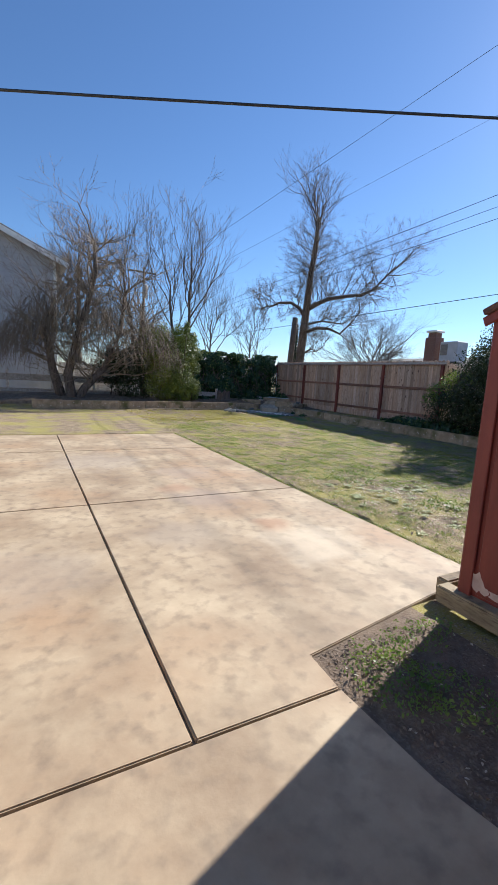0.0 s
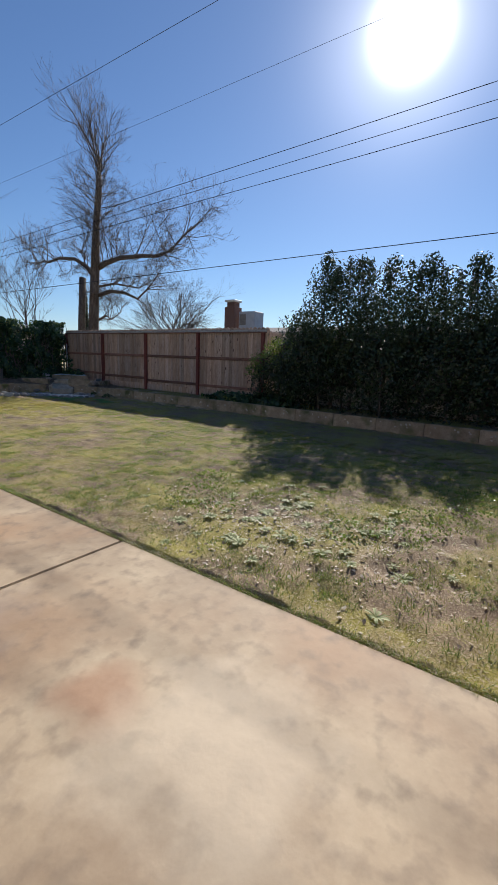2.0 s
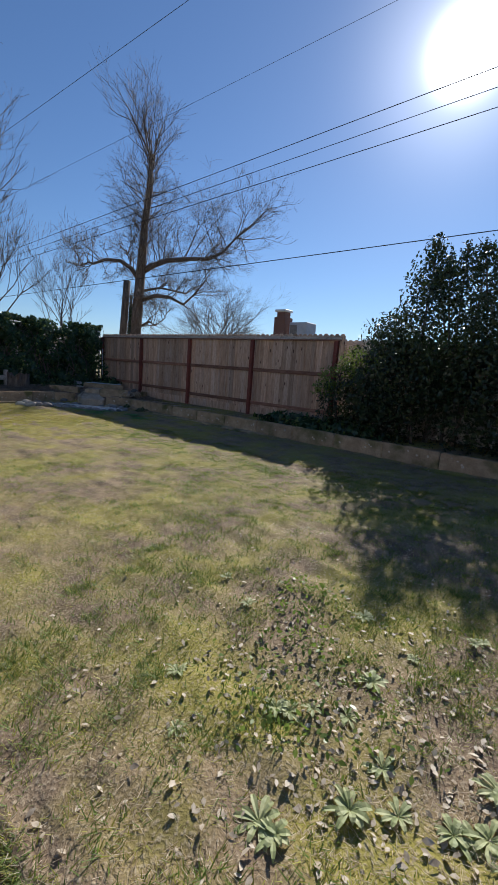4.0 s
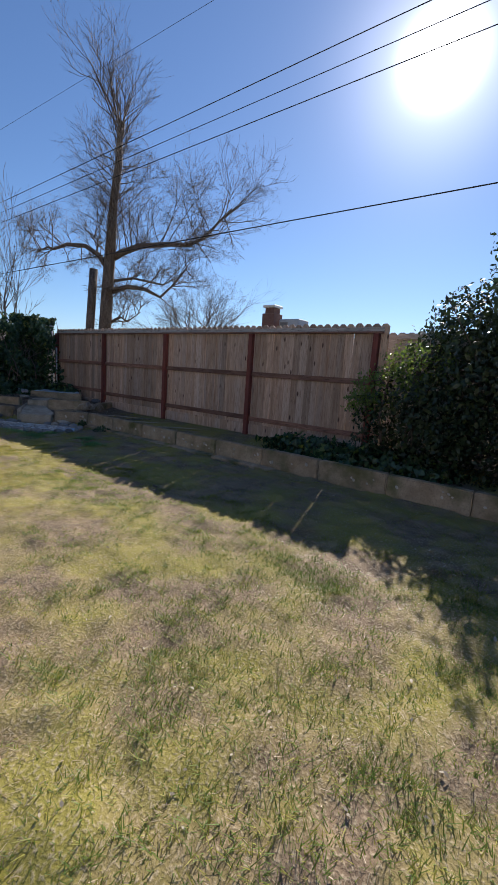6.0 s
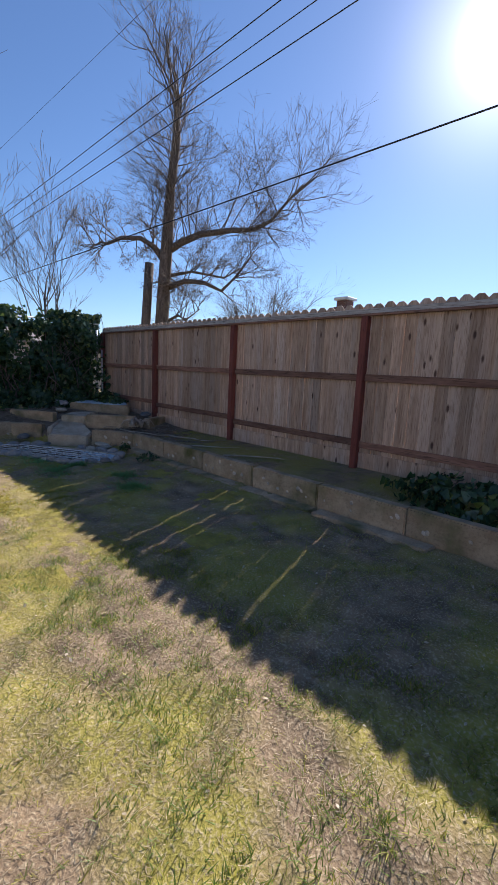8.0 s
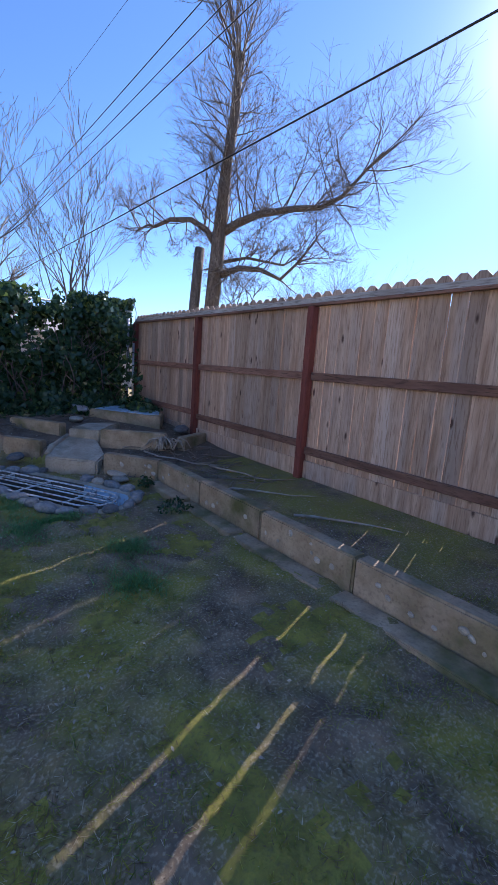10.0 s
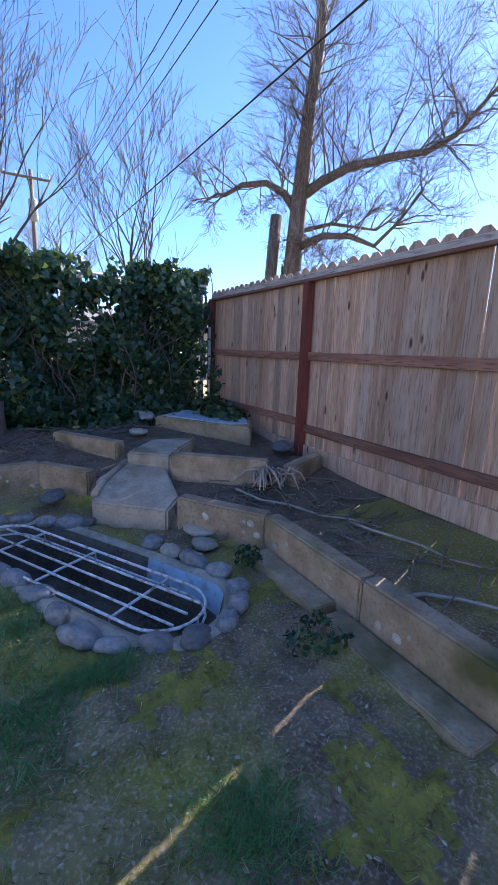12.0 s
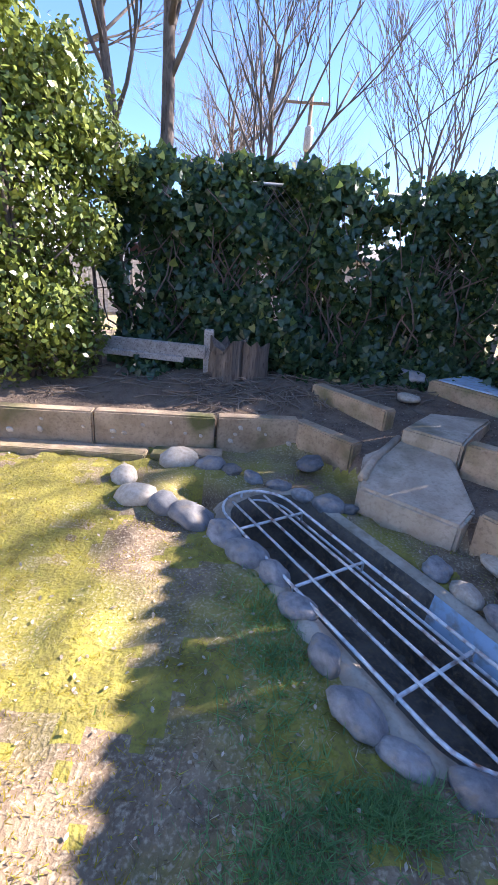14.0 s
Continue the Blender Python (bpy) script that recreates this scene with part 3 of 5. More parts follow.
# ---- shed ----
def shed():
    root = tagged(new("garden_shed"), "barn-red wooden garden shed with grooved siding on timber skids", "shed")
    x0, y1, y0, x1 = 2.78, 1.70, -0.9, 4.9
    zb, ze, ridge = 0.13, 1.90, 2.45
    ym = (y0 + y1) / 2
    V = [(x0, y0, zb), (x0, y1, zb), (x0, y1, ze), (x0, ym, ridge), (x0, y0, ze), (x1, y0, zb), (x1, y1, zb), (x1, y1, ze), (x1, ym, ridge), (x1, y0, ze)]
    F = [(0, 4, 3, 2, 1), (5, 6, 7, 8, 9), (1, 2, 7, 6), (0, 5, 9, 4), (0, 1, 6, 5)]
    mesh_object("wall", V, F, M_SHED, root)
    rng = random.Random(8)
    # siding battens and corner boards, proud of the wall
    for y in (y1 - 0.20, y1 - 0.42, y1 - 0.83, y1 - 1.24, y1 - 1.65, y1 - 2.06):
        bevelled("siding_board", (0.014, 0.19 if y > y1 - 0.3 else 0.385, ze - zb - 0.04), M_SHED, 0.005, root, pose(x0 - 0.006, y - (0.0 if y > y1 - 0.3 else 0.2), zb + 0.02))
    for x in np.arange(x0 + 0.3, x1, 0.41):
        bevelled("siding_board", (0.385, 0.014, ze - zb - 0.04), M_SHED, 0.005, root, pose(float(x), y1 + 0.006, zb + 0.02))
    bevelled("corner_board", (0.022, 0.085, ze - zb + 0.02), M_SHED, 0.005, root, pose(x0 - 0.014, y1 - 0.035, zb - 0.02))
    bevelled("corner_board", (0.085, 0.022, ze - zb + 0.02), M_SHED, 0.005, root, pose(x0 + 0.036, y1 + 0.014, zb - 0.02))
    bevelled("frieze_board", (0.02, y1 - y0, 0.07), M_SHED, 0.005, root, pose(x0 - 0.012, ym, ze - 0.06))
    gable = [(x0 - 0.02, y1 - 0.32, ze + 0.03), (x0 - 0.02, y0 + 0.32, ze + 0.03), (x0 - 0.02, ym, ridge - 0.16)]
    mesh_object("gable_panel", gable + [(x + 0.015, y, z) for x, y, z in gable], [(0, 1, 2), (3, 5, 4), (0, 2, 5, 3), (0, 3, 4, 1), (1, 4, 5, 2)], M_CHIP, root)
    sl = math.atan2(ridge - ze, y1 - ym)
    for s in (1, -1):
        ln = (y1 - ym + 0.05) / math.cos(sl)
        ob = bevelled("roof", (x1 - x0 + 0.14, ln, 0.04), M_SHED_ROOF, 0.008, root)
        ob.matrix_basis = Matrix.Translation((((x0 + x1) / 2) - 0.01, ym, ridge + 0.02)) @ pose(0, 0, 0, -math.degrees(sl) * s) @ Matrix.Translation((0, s * ln / 2, 0))
        fb = bevelled("barge_board", (0.022, ln, 0.055), M_SHED, 0.005, root)
        fb.matrix_basis = Matrix.Translation((x0 - 0.045, ym, ridge - 0.04)) @ pose(0, 0, 0, -math.degrees(sl) * s) @ Matrix.Translation((0, s * ln / 2, 0))
    # chipped paint at the foot
    V, F = [], []
    for cy, cz, w, h in ((y1 - 0.11, zb + 0.11, 0.05, 0.07), (y1 - 0.16, zb + 0.075, 0.05, 0.03), (y1 - 0.27, zb + 0.07, 0.08, 0.03), (y1 - 0.40, zb + 0.07, 0.09, 0.06), (y1 - 0.55, zb + 0.3, 0.03, 0.16)):
        b = len(V)
        n = 11
        for k in range(n):
            a = 2 * math.pi * k / n
            q = rng.uniform(0.65, 1.2)
            V.append((x0 - 0.0155 - 0.0012 * len(F), cy + math.cos(a) * w * q, cz + math.sin(a) * h * q))
        F.append(tuple(range(b + n - 1, b - 1, -1)))
    mesh_object("bare_patch", V, F, M_CHIP, root)
    bevelled("skid", (0.12, y1 - y0 + 0.18, 0.12), M_SKID, 0.012, root, pose(x0 - 0.035, ym + 0.03, 0.01), 2)
    bevelled("skid", (x1 - x0 + 0.2, 0.10, 0.12), M_SKID, 0.012, root, pose((x0 + x1) / 2 + 0.12, y1 + 0.16, 0.01), 2)
    bevelled("skid", (0.12, y1 - y0, 0.12), M_SKID, 0.012, root, pose(x1 - 0.06, ym - 0.03, 0.01), 2)


shed()


# ---- pond rim stones and steel grate ----
RIM = [(8.73, 15.28, .2), (8.84, 15.06, .2), (8.93, 14.82, .24), (9.0, 14.58, .24), (9.13, 14.43, .19), (9.32, 14.34, .19), (9.52, 14.31, .19),
       (9.70, 14.34, .19), (9.83, 14.46, .19), (9.91, 14.63, .2), (9.90, 14.84, .23), (9.80, 15.04, .23), (9.70, 15.23, .22),
       (9.27, 16.00, .12), (9.13, 16.04, .24), (8.97, 16.16, .2), (8.80, 16.27, .2), (8.62, 16.37, .18), (8.45, 16.46, .18), (8.27, 16.54, .2),
       (8.03, 16.60, .27), (7.70, 16.22, .22), (7.84, 15.98, .26), (8.05, 15.88, .2), (8.25, 15.76, .25), (8.45, 15.60, .2), (8.60, 15.42, .2)]


def pond():
    meshes = [pebble_mesh("rim_stone", M_STONE, i, 0.7, 3, 0.2) for i in range(5)]
    pale = [pebble_mesh("rim_stone", M_PALE, i + 20, 0.62, 2) for i in range(2)]
    rng = random.Random(5)
    for i, (x, y, s) in enumerate(RIM):
        s *= 1.35 if i >= 19 else 1.0
        ob = new("rim_stone", (pale if i in (12, 20, 21, 22) else meshes)[i % 2 if i in (12, 20, 21, 22) else i % 5])
        nx, ny = RIM[(i + 1) % len(RIM)][:2]
        ob.matrix_basis = pose(x, y, 0.018, rng.uniform(-12, 12), rng.uniform(-12, 12), math.degrees(math.atan2(ny - y, nx - x)) + rng.uniform(-15, 15)) @ Matrix.Diagonal((s * rng.uniform(0.84, 1.0), s * rng.uniform(0.58, 0.72), s * rng.uniform(0.7, 0.9), 1))
        tagged(ob, "rounded river stone set on the pond rim", "stone", "stones round the pond")
    for x, y, s, z in ((9.05, 16.55, .26, .1), (9.62, 15.42, .2, .03), (9.95, 15.22, .24, .03), (10.02, 15.45, .28, .04), (11.35, 16.35, .3, .42), (10.35, 18.3, .4, .52), (10.1, 17.6, .3, .42)):
        ob = new("loose_stone", rng.choice(meshes + pale))
        ob.matrix_basis = pose(x, y, z, 0, 0, rng.uniform(0, 180)) @ Matrix.Diagonal((s, s * 0.8, s * 0.5, 1))
        tagged(ob, "loose flat river stone lying on soil", "stone", "loose stones")
    # concrete lip between stones and basin
    V, F = [], []
    ax = (POND_B - POND_A).normalized()
    sd = Vector((ax.y, -ax.x))
    ring = []
    for k in range(-8, 9):
        a = math.pi * k / 16
        ring.append((POND_B, ax * math.cos(a) + sd * math.sin(a)))
    ring += [(POND_B.lerp(POND_A, u / 9), sd) for u in range(1, 9)]
    for k in range(8, 25):
        a = math.pi * k / 16
        ring.append((POND_A, ax * math.cos(a) + sd * math.sin(a)))
    ring += [(POND_A.lerp(POND_B, u / 9), -sd) for u in range(1, 9)]
    ring.append(ring[0])
    for r, z in ((POND_R + 0.15, -0.03), (POND_R + 0.09, 0.02), (POND_R + 0.02, 0.005), (POND_R - 0.01, -0.16), (POND_R - 0.04, -0.40)):
        for c, d in ring:
            wob = 0.02 * noise.noise(Vector((c.x + d.x * 2, c.y + d.y * 2, z * 4)))
            p = c + d * (r + wob)
            V.append((p.x, p.y, z + wob))
    n = len(ring)
    F = [(i * n + k, i * n + k + 1, (i + 1) * n + k + 1, (i + 1) * n + k) for i in range(4) for k in range(n - 1)]
    lip = mesh_object("pond_basin", V, F, M_STEP, smooth=True)
    lip.data.materials.append(M_BLUE)
    lip.data.materials.append(M_POND)
    for p in lip.data.polygons:
        c = p.center
        if -0.2 < c.z < -0.03 and (Vector((c.x, c.y)) - POND_B).dot(sd) < -0.1 and 14.6 < c.y < 15.22:
            p.material_index = 1
        # Inner sides below the lip share the floor's darker colour.
        elif c.z < -0.03:
            p.material_index = 2
    tagged(lip, "empty concrete pond basin with flaking blue paint", "pond", kind="structure")


pond()


def grate():
    root = tagged(new("steel_grate"), "white painted steel grate with rounded ends over an empty pond", "grate")
    a, b = Vector((8.60, 15.98)), Vector((9.44, 14.61))
    d = (b - a).normalized()
    s = Vector((-d.y, d.x))
    z = 0.045
    hw = 0.235

    def ring(r, zz):
        pts = []
        for k in range(13):
            w = math.pi * (k / 12)
            q = b + (s * math.cos(w) + d * math.sin(w)) * r
            pts.append((q.x, q.y, zz))
        for k in range(13):
            w = math.pi * (k / 12)
            q = a + d * 0.12 + (-s * math.cos(w) - d * math.sin(w)) * r
            pts.append((q.x, q.y, zz))
        return pts + pts[:1]

    tube_object("frame", [(ring(hw, z), 0.009), (ring(hw, z - 0.07), 0.008)], M_STEEL, root, 6)
    bars = []
    for u in (-0.5, 0.0, 0.5):
        p, q = a + s * hw * u * 1.0 - d * 0.02, b + s * hw * u + d * 0.17
        bars.append(([(p.x, p.y, z), (q.x, q.y, z)], 0.008))
    for c in bars:
        tube_object("bar", [c], M_STEEL, root, 6)
    cross = []
    L = (b - a).length
    for u in (0.16, 0.50, 0.90):
        c = a + d * L * u
        p, q = c - s * hw, c + s * hw
        cross.append(([(p.x, p.y, z - 0.075), (p.x, p.y, z - 0.012), (q.x, q.y, z - 0.012), (q.x, q.y, z - 0.075)], 0.009))
    for e in (a - d * 0.115, b + d * 0.235):
        cross.append(([(e.x, e.y, z), (e.x, e.y, z - 0.07)], 0.008))
    for c in cross:
        tube_object("crossbar", [c], M_STEEL, root, 6)


grate()


# ---- bare trees ----
def grow(V, F, tips, p, d, length, r, depth, rng, up=0.15, spread=0.7, kids=3, sides=5, droop=0.0):
    n = 4 if depth > 1 else 3 if depth > 0 else 2
    pts, rad = [p.copy()], [r]
    q, w = p.copy(), d.normalized()
    for i in range(n):
        w = (w + Vector((rng.gauss(0, 0.15), rng.gauss(0, 0.15), rng.gauss(0, 0.12) + up * 0.35 - droop * (i + 1) / n))).normalized()
        q = q + w * length / n
        pts.append(q.copy())
        rad.append(max(0.0035, r * (1 - 0.62 * (i + 1) / n)))
    tube(V, F, pts, rad, sides if depth > 1 else 3, depth > 1)
    if depth <= 0:
        return
    for k in range(kids + (1 if rng.random() < 0.5 else 0)):
        u = rng.uniform(0.3, 1.0)
        i = min(n - 1, int(u * n))
        base = pts[i].lerp(pts[i + 1], u * n - i)
        dirn = (pts[i + 1] - pts[i]).normalized()
        off = Vector((rng.gauss(0, 1), rng.gauss(0, 1), rng.gauss(0, 0.6))).normalized()
        nd = (dirn + off * spread).normalized()
        grow(V, F, tips, base, nd, length * rng.uniform(0.5, 0.75), max(0.004, rad[i] * 0.6), depth - 1, rng, up, spread, kids, sides, droop)


def bare_tree(name, label, base, height, r, limbs, depth, seed, up=0.15, spread=0.7, kids=3, lean=(0, 0), droop=0.0, crown_from=0.4, limb_len=0.45, twig=None, steep=0.6):
    rng = random.Random(seed)
    root = tagged(new(name), label, "tree")
    b = Vector(base)
    V, F, TV, TF = [], [], [], []
    n = 8
    pts = [b + Vector((lean[0] * i / n + rng.gauss(0, 0.03) * (i > 0), lean[1] * i / n + rng.gauss(0, 0.03) * (i > 0), height * i / n - 0.1 * (i == 0))) for i in range(n + 1)]
    rad = [r * (1.25 if i == 0 else 1 - 0.75 * i / n) for i in range(n + 1)]
    tube(V, F, pts, rad, 8)
    for k in range(limbs):
        u = crown_from + (1 - crown_from) * (k + rng.random()) / limbs
        i = min(n - 1, int(u * n))
        p = pts[i].lerp(pts[i + 1], u * n - i)
        a = k * 2.4 + rng.uniform(-0.4, 0.4)
        d = Vector((math.cos(a), math.sin(a), steep + rng.uniform(-0.2, 0.3)))
        grow(TV, TF, None, p, d, height * limb_len * (1.15 - 0.5 * u) * rng.uniform(0.8, 1.2), rad[i] * 0.5, depth, rng, up, spread, kids, 5, droop)
    mesh_object("trunk", V, F, M_BARK, root, True)
    mesh_object("branch", TV, TF, twig or M_TWIG, root, True)
    return root


def tall_tree():
    """The tall pruned tree behind the fence, with its cut leader and long side limbs."""
    root = tagged(new("tall_tree"), "tall bare pruned tree with long crooked side limbs", "tree")
    rng = random.Random(31)
    right = Vector((0.77, -0.64, 0))
    o = Vector((17.0, 24.4, 0))
    V, F, TV, TF = [], [], [], []

    def at(r, z, depth=0.0):
        return o + right * r + Vector((0.64, 0.77, 0)) * depth + Vector((0, 0, z))

    tube(V, F, [at(-0.3, -0.1), at(-0.25, 2), at(-0.12, 4.5), at(0, 6.4), at(0.12, 8.5), at(0.32, 10.2), at(0.36, 11.9)], [0.38, 0.30, 0.27, 0.25, 0.19, 0.17, 0.11], 9)
    tube(V, F, [at(-0.95, -0.1), at(-0.85, 3), at(-0.7, 5.6)], [0.22, 0.2, 0.19], 7)
    limbs = [
        [(0.0, 6.1, 0), (0.6, 6.5, 0), (1.35, 6.82, -0.1), (2.6, 7.0, -0.3), (3.5, 7.05, -0.4), (4.2, 7.4, -0.5), (4.8, 8.1, -0.6), (5.4, 8.8, -0.6)],
        [(-0.1, 5.7, 0), (-0.5, 6.25, 0.1), (-1.1, 6.6, 0.2), (-1.9, 6.6, 0.3), (-2.5, 6.35, 0.4), (-2.75, 6.4, 0.4), (-3.2, 6.15, 0.4)],
        [(0.0, 4.65, 0), (0.8, 4.95, -0.2), (1.6, 4.9, -0.3), (2.3, 4.6, -0.4), (2.9, 5.2, -0.5), (3.5, 6.0, -0.7)],
        [(-0.1, 3.2, 0), (0.5, 3.6, 0.1), (0.8, 3.4, 0.1), (1.4, 3.9, 0.2)],
        [(-0.1, 5.1, 0), (1.0, 5.5, 0.6), (2.4, 5.4, 1.0), (3.3, 6.0, 1.2)],
        [(-0.6, 6.3, 0.1), (-0.55, 6.9, 0.2), (-0.95, 7.2, 0.1)],
    ]
    radii = [0.17, 0.14, 0.13, 0.08, 0.08, 0.05]
    for pts, r in zip(limbs, radii):
        P = [at(*q) for q in pts]
        n = len(P)
        tube(V, F, P, [r * (1 - 0.8 * i / (n - 1)) for i in range(n)], 7)
        for i in range(1, n):
            for _ in range((6 if r > 0.15 else 4) if r > 0.06 else 2):
                p = P[i - 1].lerp(P[i], rng.random())
                d = Vector((rng.gauss(0, 0.7), rng.gauss(0, 0.7), 0.95)) + right * 0.4 * (1 if pts[i][0] > 0 else -0.6)
                long = rng.uniform(1.3, 2.6) * (1.0 if r > 0.15 else 0.6)
                if rng.random() < 0.3:
                    d.z, long = rng.uniform(-0.8, 0.2), long * 0.7
                grow(TV, TF, None, p, d, long, 0.028, 3, rng, 0.12, 0.85, 4, 4)
    # slim leaders above the cut trunk, and side shoots along it
    for k in range(7):
        a = k * 0.9
        d = Vector((math.cos(a) * 0.32, math.sin(a) * 0.32, 1.0))
        grow(TV, TF, None, at(0.34, rng.uniform(10.6, 11.8)), d, rng.uniform(1.8, 2.7), 0.05, 3, rng, 0.25, 0.7, 4, 4)
    for k in range(52):
        z = 6.9 + 4.8 * ((k + rng.random()) / 52)
        a = k * 2.4
        d = Vector((math.cos(a), math.sin(a), rng.uniform(0.35, 1.1)))
        grow(TV, TF, None, at(0.1 + 0.26 * min(1, (z - 7) / 4), z), d, rng.uniform(0.9, 1.6) * (0.75 if z < 8.3 else 1.1), 0.03, 3, rng, 0.2, 0.75, 3, 4)
    mesh_object("trunk", V, F, M_BARK, root, True)
    mesh_object("branch", TV, TF, M_TWIG, root, True)


tall_tree()
bare_tree("young_tree", "slim bare tree with upright twigs behind the hedge", (10.75, 20.2, 0), 3.4, 0.07, 11, 3, 5, up=0.42, spread=0.45, kids=3, crown_from=0.35, limb_len=0.62, steep=1.6)
bare_tree("young_tree", "slim bare tree with upright twigs behind the hedge", (8.55, 20.4, 0), 4.2, 0.085, 13, 3, 6, up=0.42, spread=0.5, kids=3, crown_from=0.45, limb_len=0.55, steep=1.5)
bare_tree("twin_tree", "bare tree with pale upright trunk behind the hedge", (7.1, 19.9, 0), 6.8, 0.13, 13, 3, 7, up=0.4, spread=0.5, kids=3, crown_from=0.5, limb_len=0.4, lean=(0.2, 0.1), steep=1.4)
bare_tree("twin_tree", "bare tree with pale upright trunk behind the hedge", (6.72, 20.0, 0), 6.2, 0.11, 10, 3, 17, up=0.4, spread=0.5, kids=3, crown_from=0.5, limb_len=0.4, lean=(-0.5, 0.2), steep=1.4)
bare_tree("leaning_tree", "bare grey tree leaning over the hedge", (5.3, 20.4, 0), 6.4, 0.13, 10, 3, 18, up=0.3, spread=0.6, kids=3, crown_from=0.45, limb_len=0.42, lean=(-1.2, 0.4), steep=1.1)
bare_tree("round_bare_tree", "round bare tree with fine twigs beyond the fence", (29.5, 31.0, 0), 4.2, 0.22, 24, 3, 9, up=0.12, spread=0.7, kids=4, crown_from=0.25, limb_len=0.95, steep=0.8)
bare_tree("distant_tree", "hazy bare tree far beyond the hedge", (5.6, 52.0, 0), 13.0, 0.4, 20, 3, 11, up=0.25, spread=0.6, kids=4, crown_from=0.3, limb_len=0.45, steep=0.8)
bare_tree("distant_tree", "hazy bare tree far beyond the hedge", (13.5, 56.0, 0), 10.0, 0.35, 16, 3, 12, up=0.25, spread=0.6, kids=4, crown_from=0.3, limb_len=0.45, steep=0.8)


def willow():
    """The spreading tree by the neighbour's house: two stems, arching limbs, hanging twigs."""
    root = tagged(new("weeping_tree"), "spreading bare tree with hanging straw-coloured twigs", "tree")
    rng = random.Random(77)
    V, F, TV, TF = [], [], [], []
    o = Vector((1.95, 17.9, 0))
    stems = [[(0, 0, 0.0), (0.35, 0, 0.7), (1.1, 0.1, 1.5), (1.7, 0.1, 2.9), (1.9, 0.2, 4.6)],
             [(-0.1, 0, 0.0), (-0.25, 0.2, 1.2), (0.1, 0.2, 2.6), (0.55, 0.1, 4.2), (0.75, 0.0, 5.2), (0.7, 0, 6.2)],
             [(-0.4, 0.2, 0.0), (-0.8, 0.2, 1.4), (-1.0, 0.3, 2.8), (-0.7, 0.3, 4.0)]]
    for pts in stems:
        P = [o + Vector(q) for q in pts]
        tube(V, F, P, [0.2 * (1 - 0.7 * i / (len(P) - 1)) for i in range(len(P))], 7)
        for i in range(2, len(P)):
            for _ in range(12):
                p = P[i - 1].lerp(P[i], rng.random())
                a = rng.uniform(0, 6.28)
                d = Vector((math.cos(a) * 1.1, math.sin(a) * 0.8, rng.uniform(0.0, 0.8)))
                grow(TV, TF, None, p, d, rng.uniform(1.0, 1.8), 0.035, 3, rng, 0.18, 0.65, 3, 4)
    # hanging twigs
    for _ in range(2800):
        a, rr = rng.uniform(0, 6.28), 3.0 * math.sqrt(rng.random())
        p = o + Vector((0.7 + math.cos(a) * rr * 1.15, math.sin(a) * rr * 0.7, 1.3 + 3.6 * math.sqrt(max(0.0, 1 - (rr / 3.1) ** 2)) * rng.uniform(0.5, 1.0)))
        ln = rng.uniform(0.35, 1.0)
        w = Vector((math.cos(a) * 0.5 + rng.gauss(0, 0.35), math.sin(a) * 0.5 + rng.gauss(0, 0.35), 0))
        tube(TV, TF, [p, p + w * ln * 0.4 + Vector((0, 0, -ln * 0.4)), p + w * ln * 0.6 + Vector((0, 0, -ln))], [0.008, 0.006, 0.004], 3)
    mesh_object("trunk", V, F, M_BARK, root, True)
    mesh_object("branch", TV, TF, M_WILLOW, root, True)


willow()


# ---- shrubs and ivy ----
def shrub(name, label, lumps, count, size, mat, seed, stems=10, lobed=False, pale=None, category="shrub", shell=0.4):
    rng = np.random.default_rng(seed)
    root = tagged(new(name), label, category)
    p, d = crown(lumps, count, rng, shell)
    v, per = leaf_quads(p, d, size, rng, lobed)
    me = array_mesh("foliage", v, per, mat)
    if pale:
        me.materials.append(pale)
        me.polygons.foreach_set("material_index", (rng.random(len(p)) < 0.09).astype(np.int32))
    ob = tagged(new("foliage", me), kind="stuff")
    ob.parent = root
    if not stems:
        return root
    rr = random.Random(seed)
    V, F = [], []
    for _ in range(stems):
        l = rr.choice(lumps)
        a = Vector((l[0] + rr.uniform(-0.4, 0.4) * l[3], l[1] + rr.uniform(-0.4, 0.4) * l[4], max(0.0, ground_z(l[0], l[1]))))
        c = Vector((l[0], l[1], l[2]))
        tube(V, F, [a, a.lerp(c, 0.6) + Vector((rr.gauss(0, 0.1), rr.gauss(0, 0.1), 0)), c], [0.03, 0.022, 0.012], 5)
        for _ in range(6):
            e = c + Vector((rr.gauss(0, 0.5) * l[3], rr.gauss(0, 0.5) * l[4], rr.uniform(-0.3, 0.9) * l[5]))
            tube(V, F, [c, c.lerp(e, 0.5) + Vector((0, 0, 0.05)), e], [0.012, 0.009, 0.005], 4)
    mesh_object("stem", V, F, M_BARK, root, True)
    return root


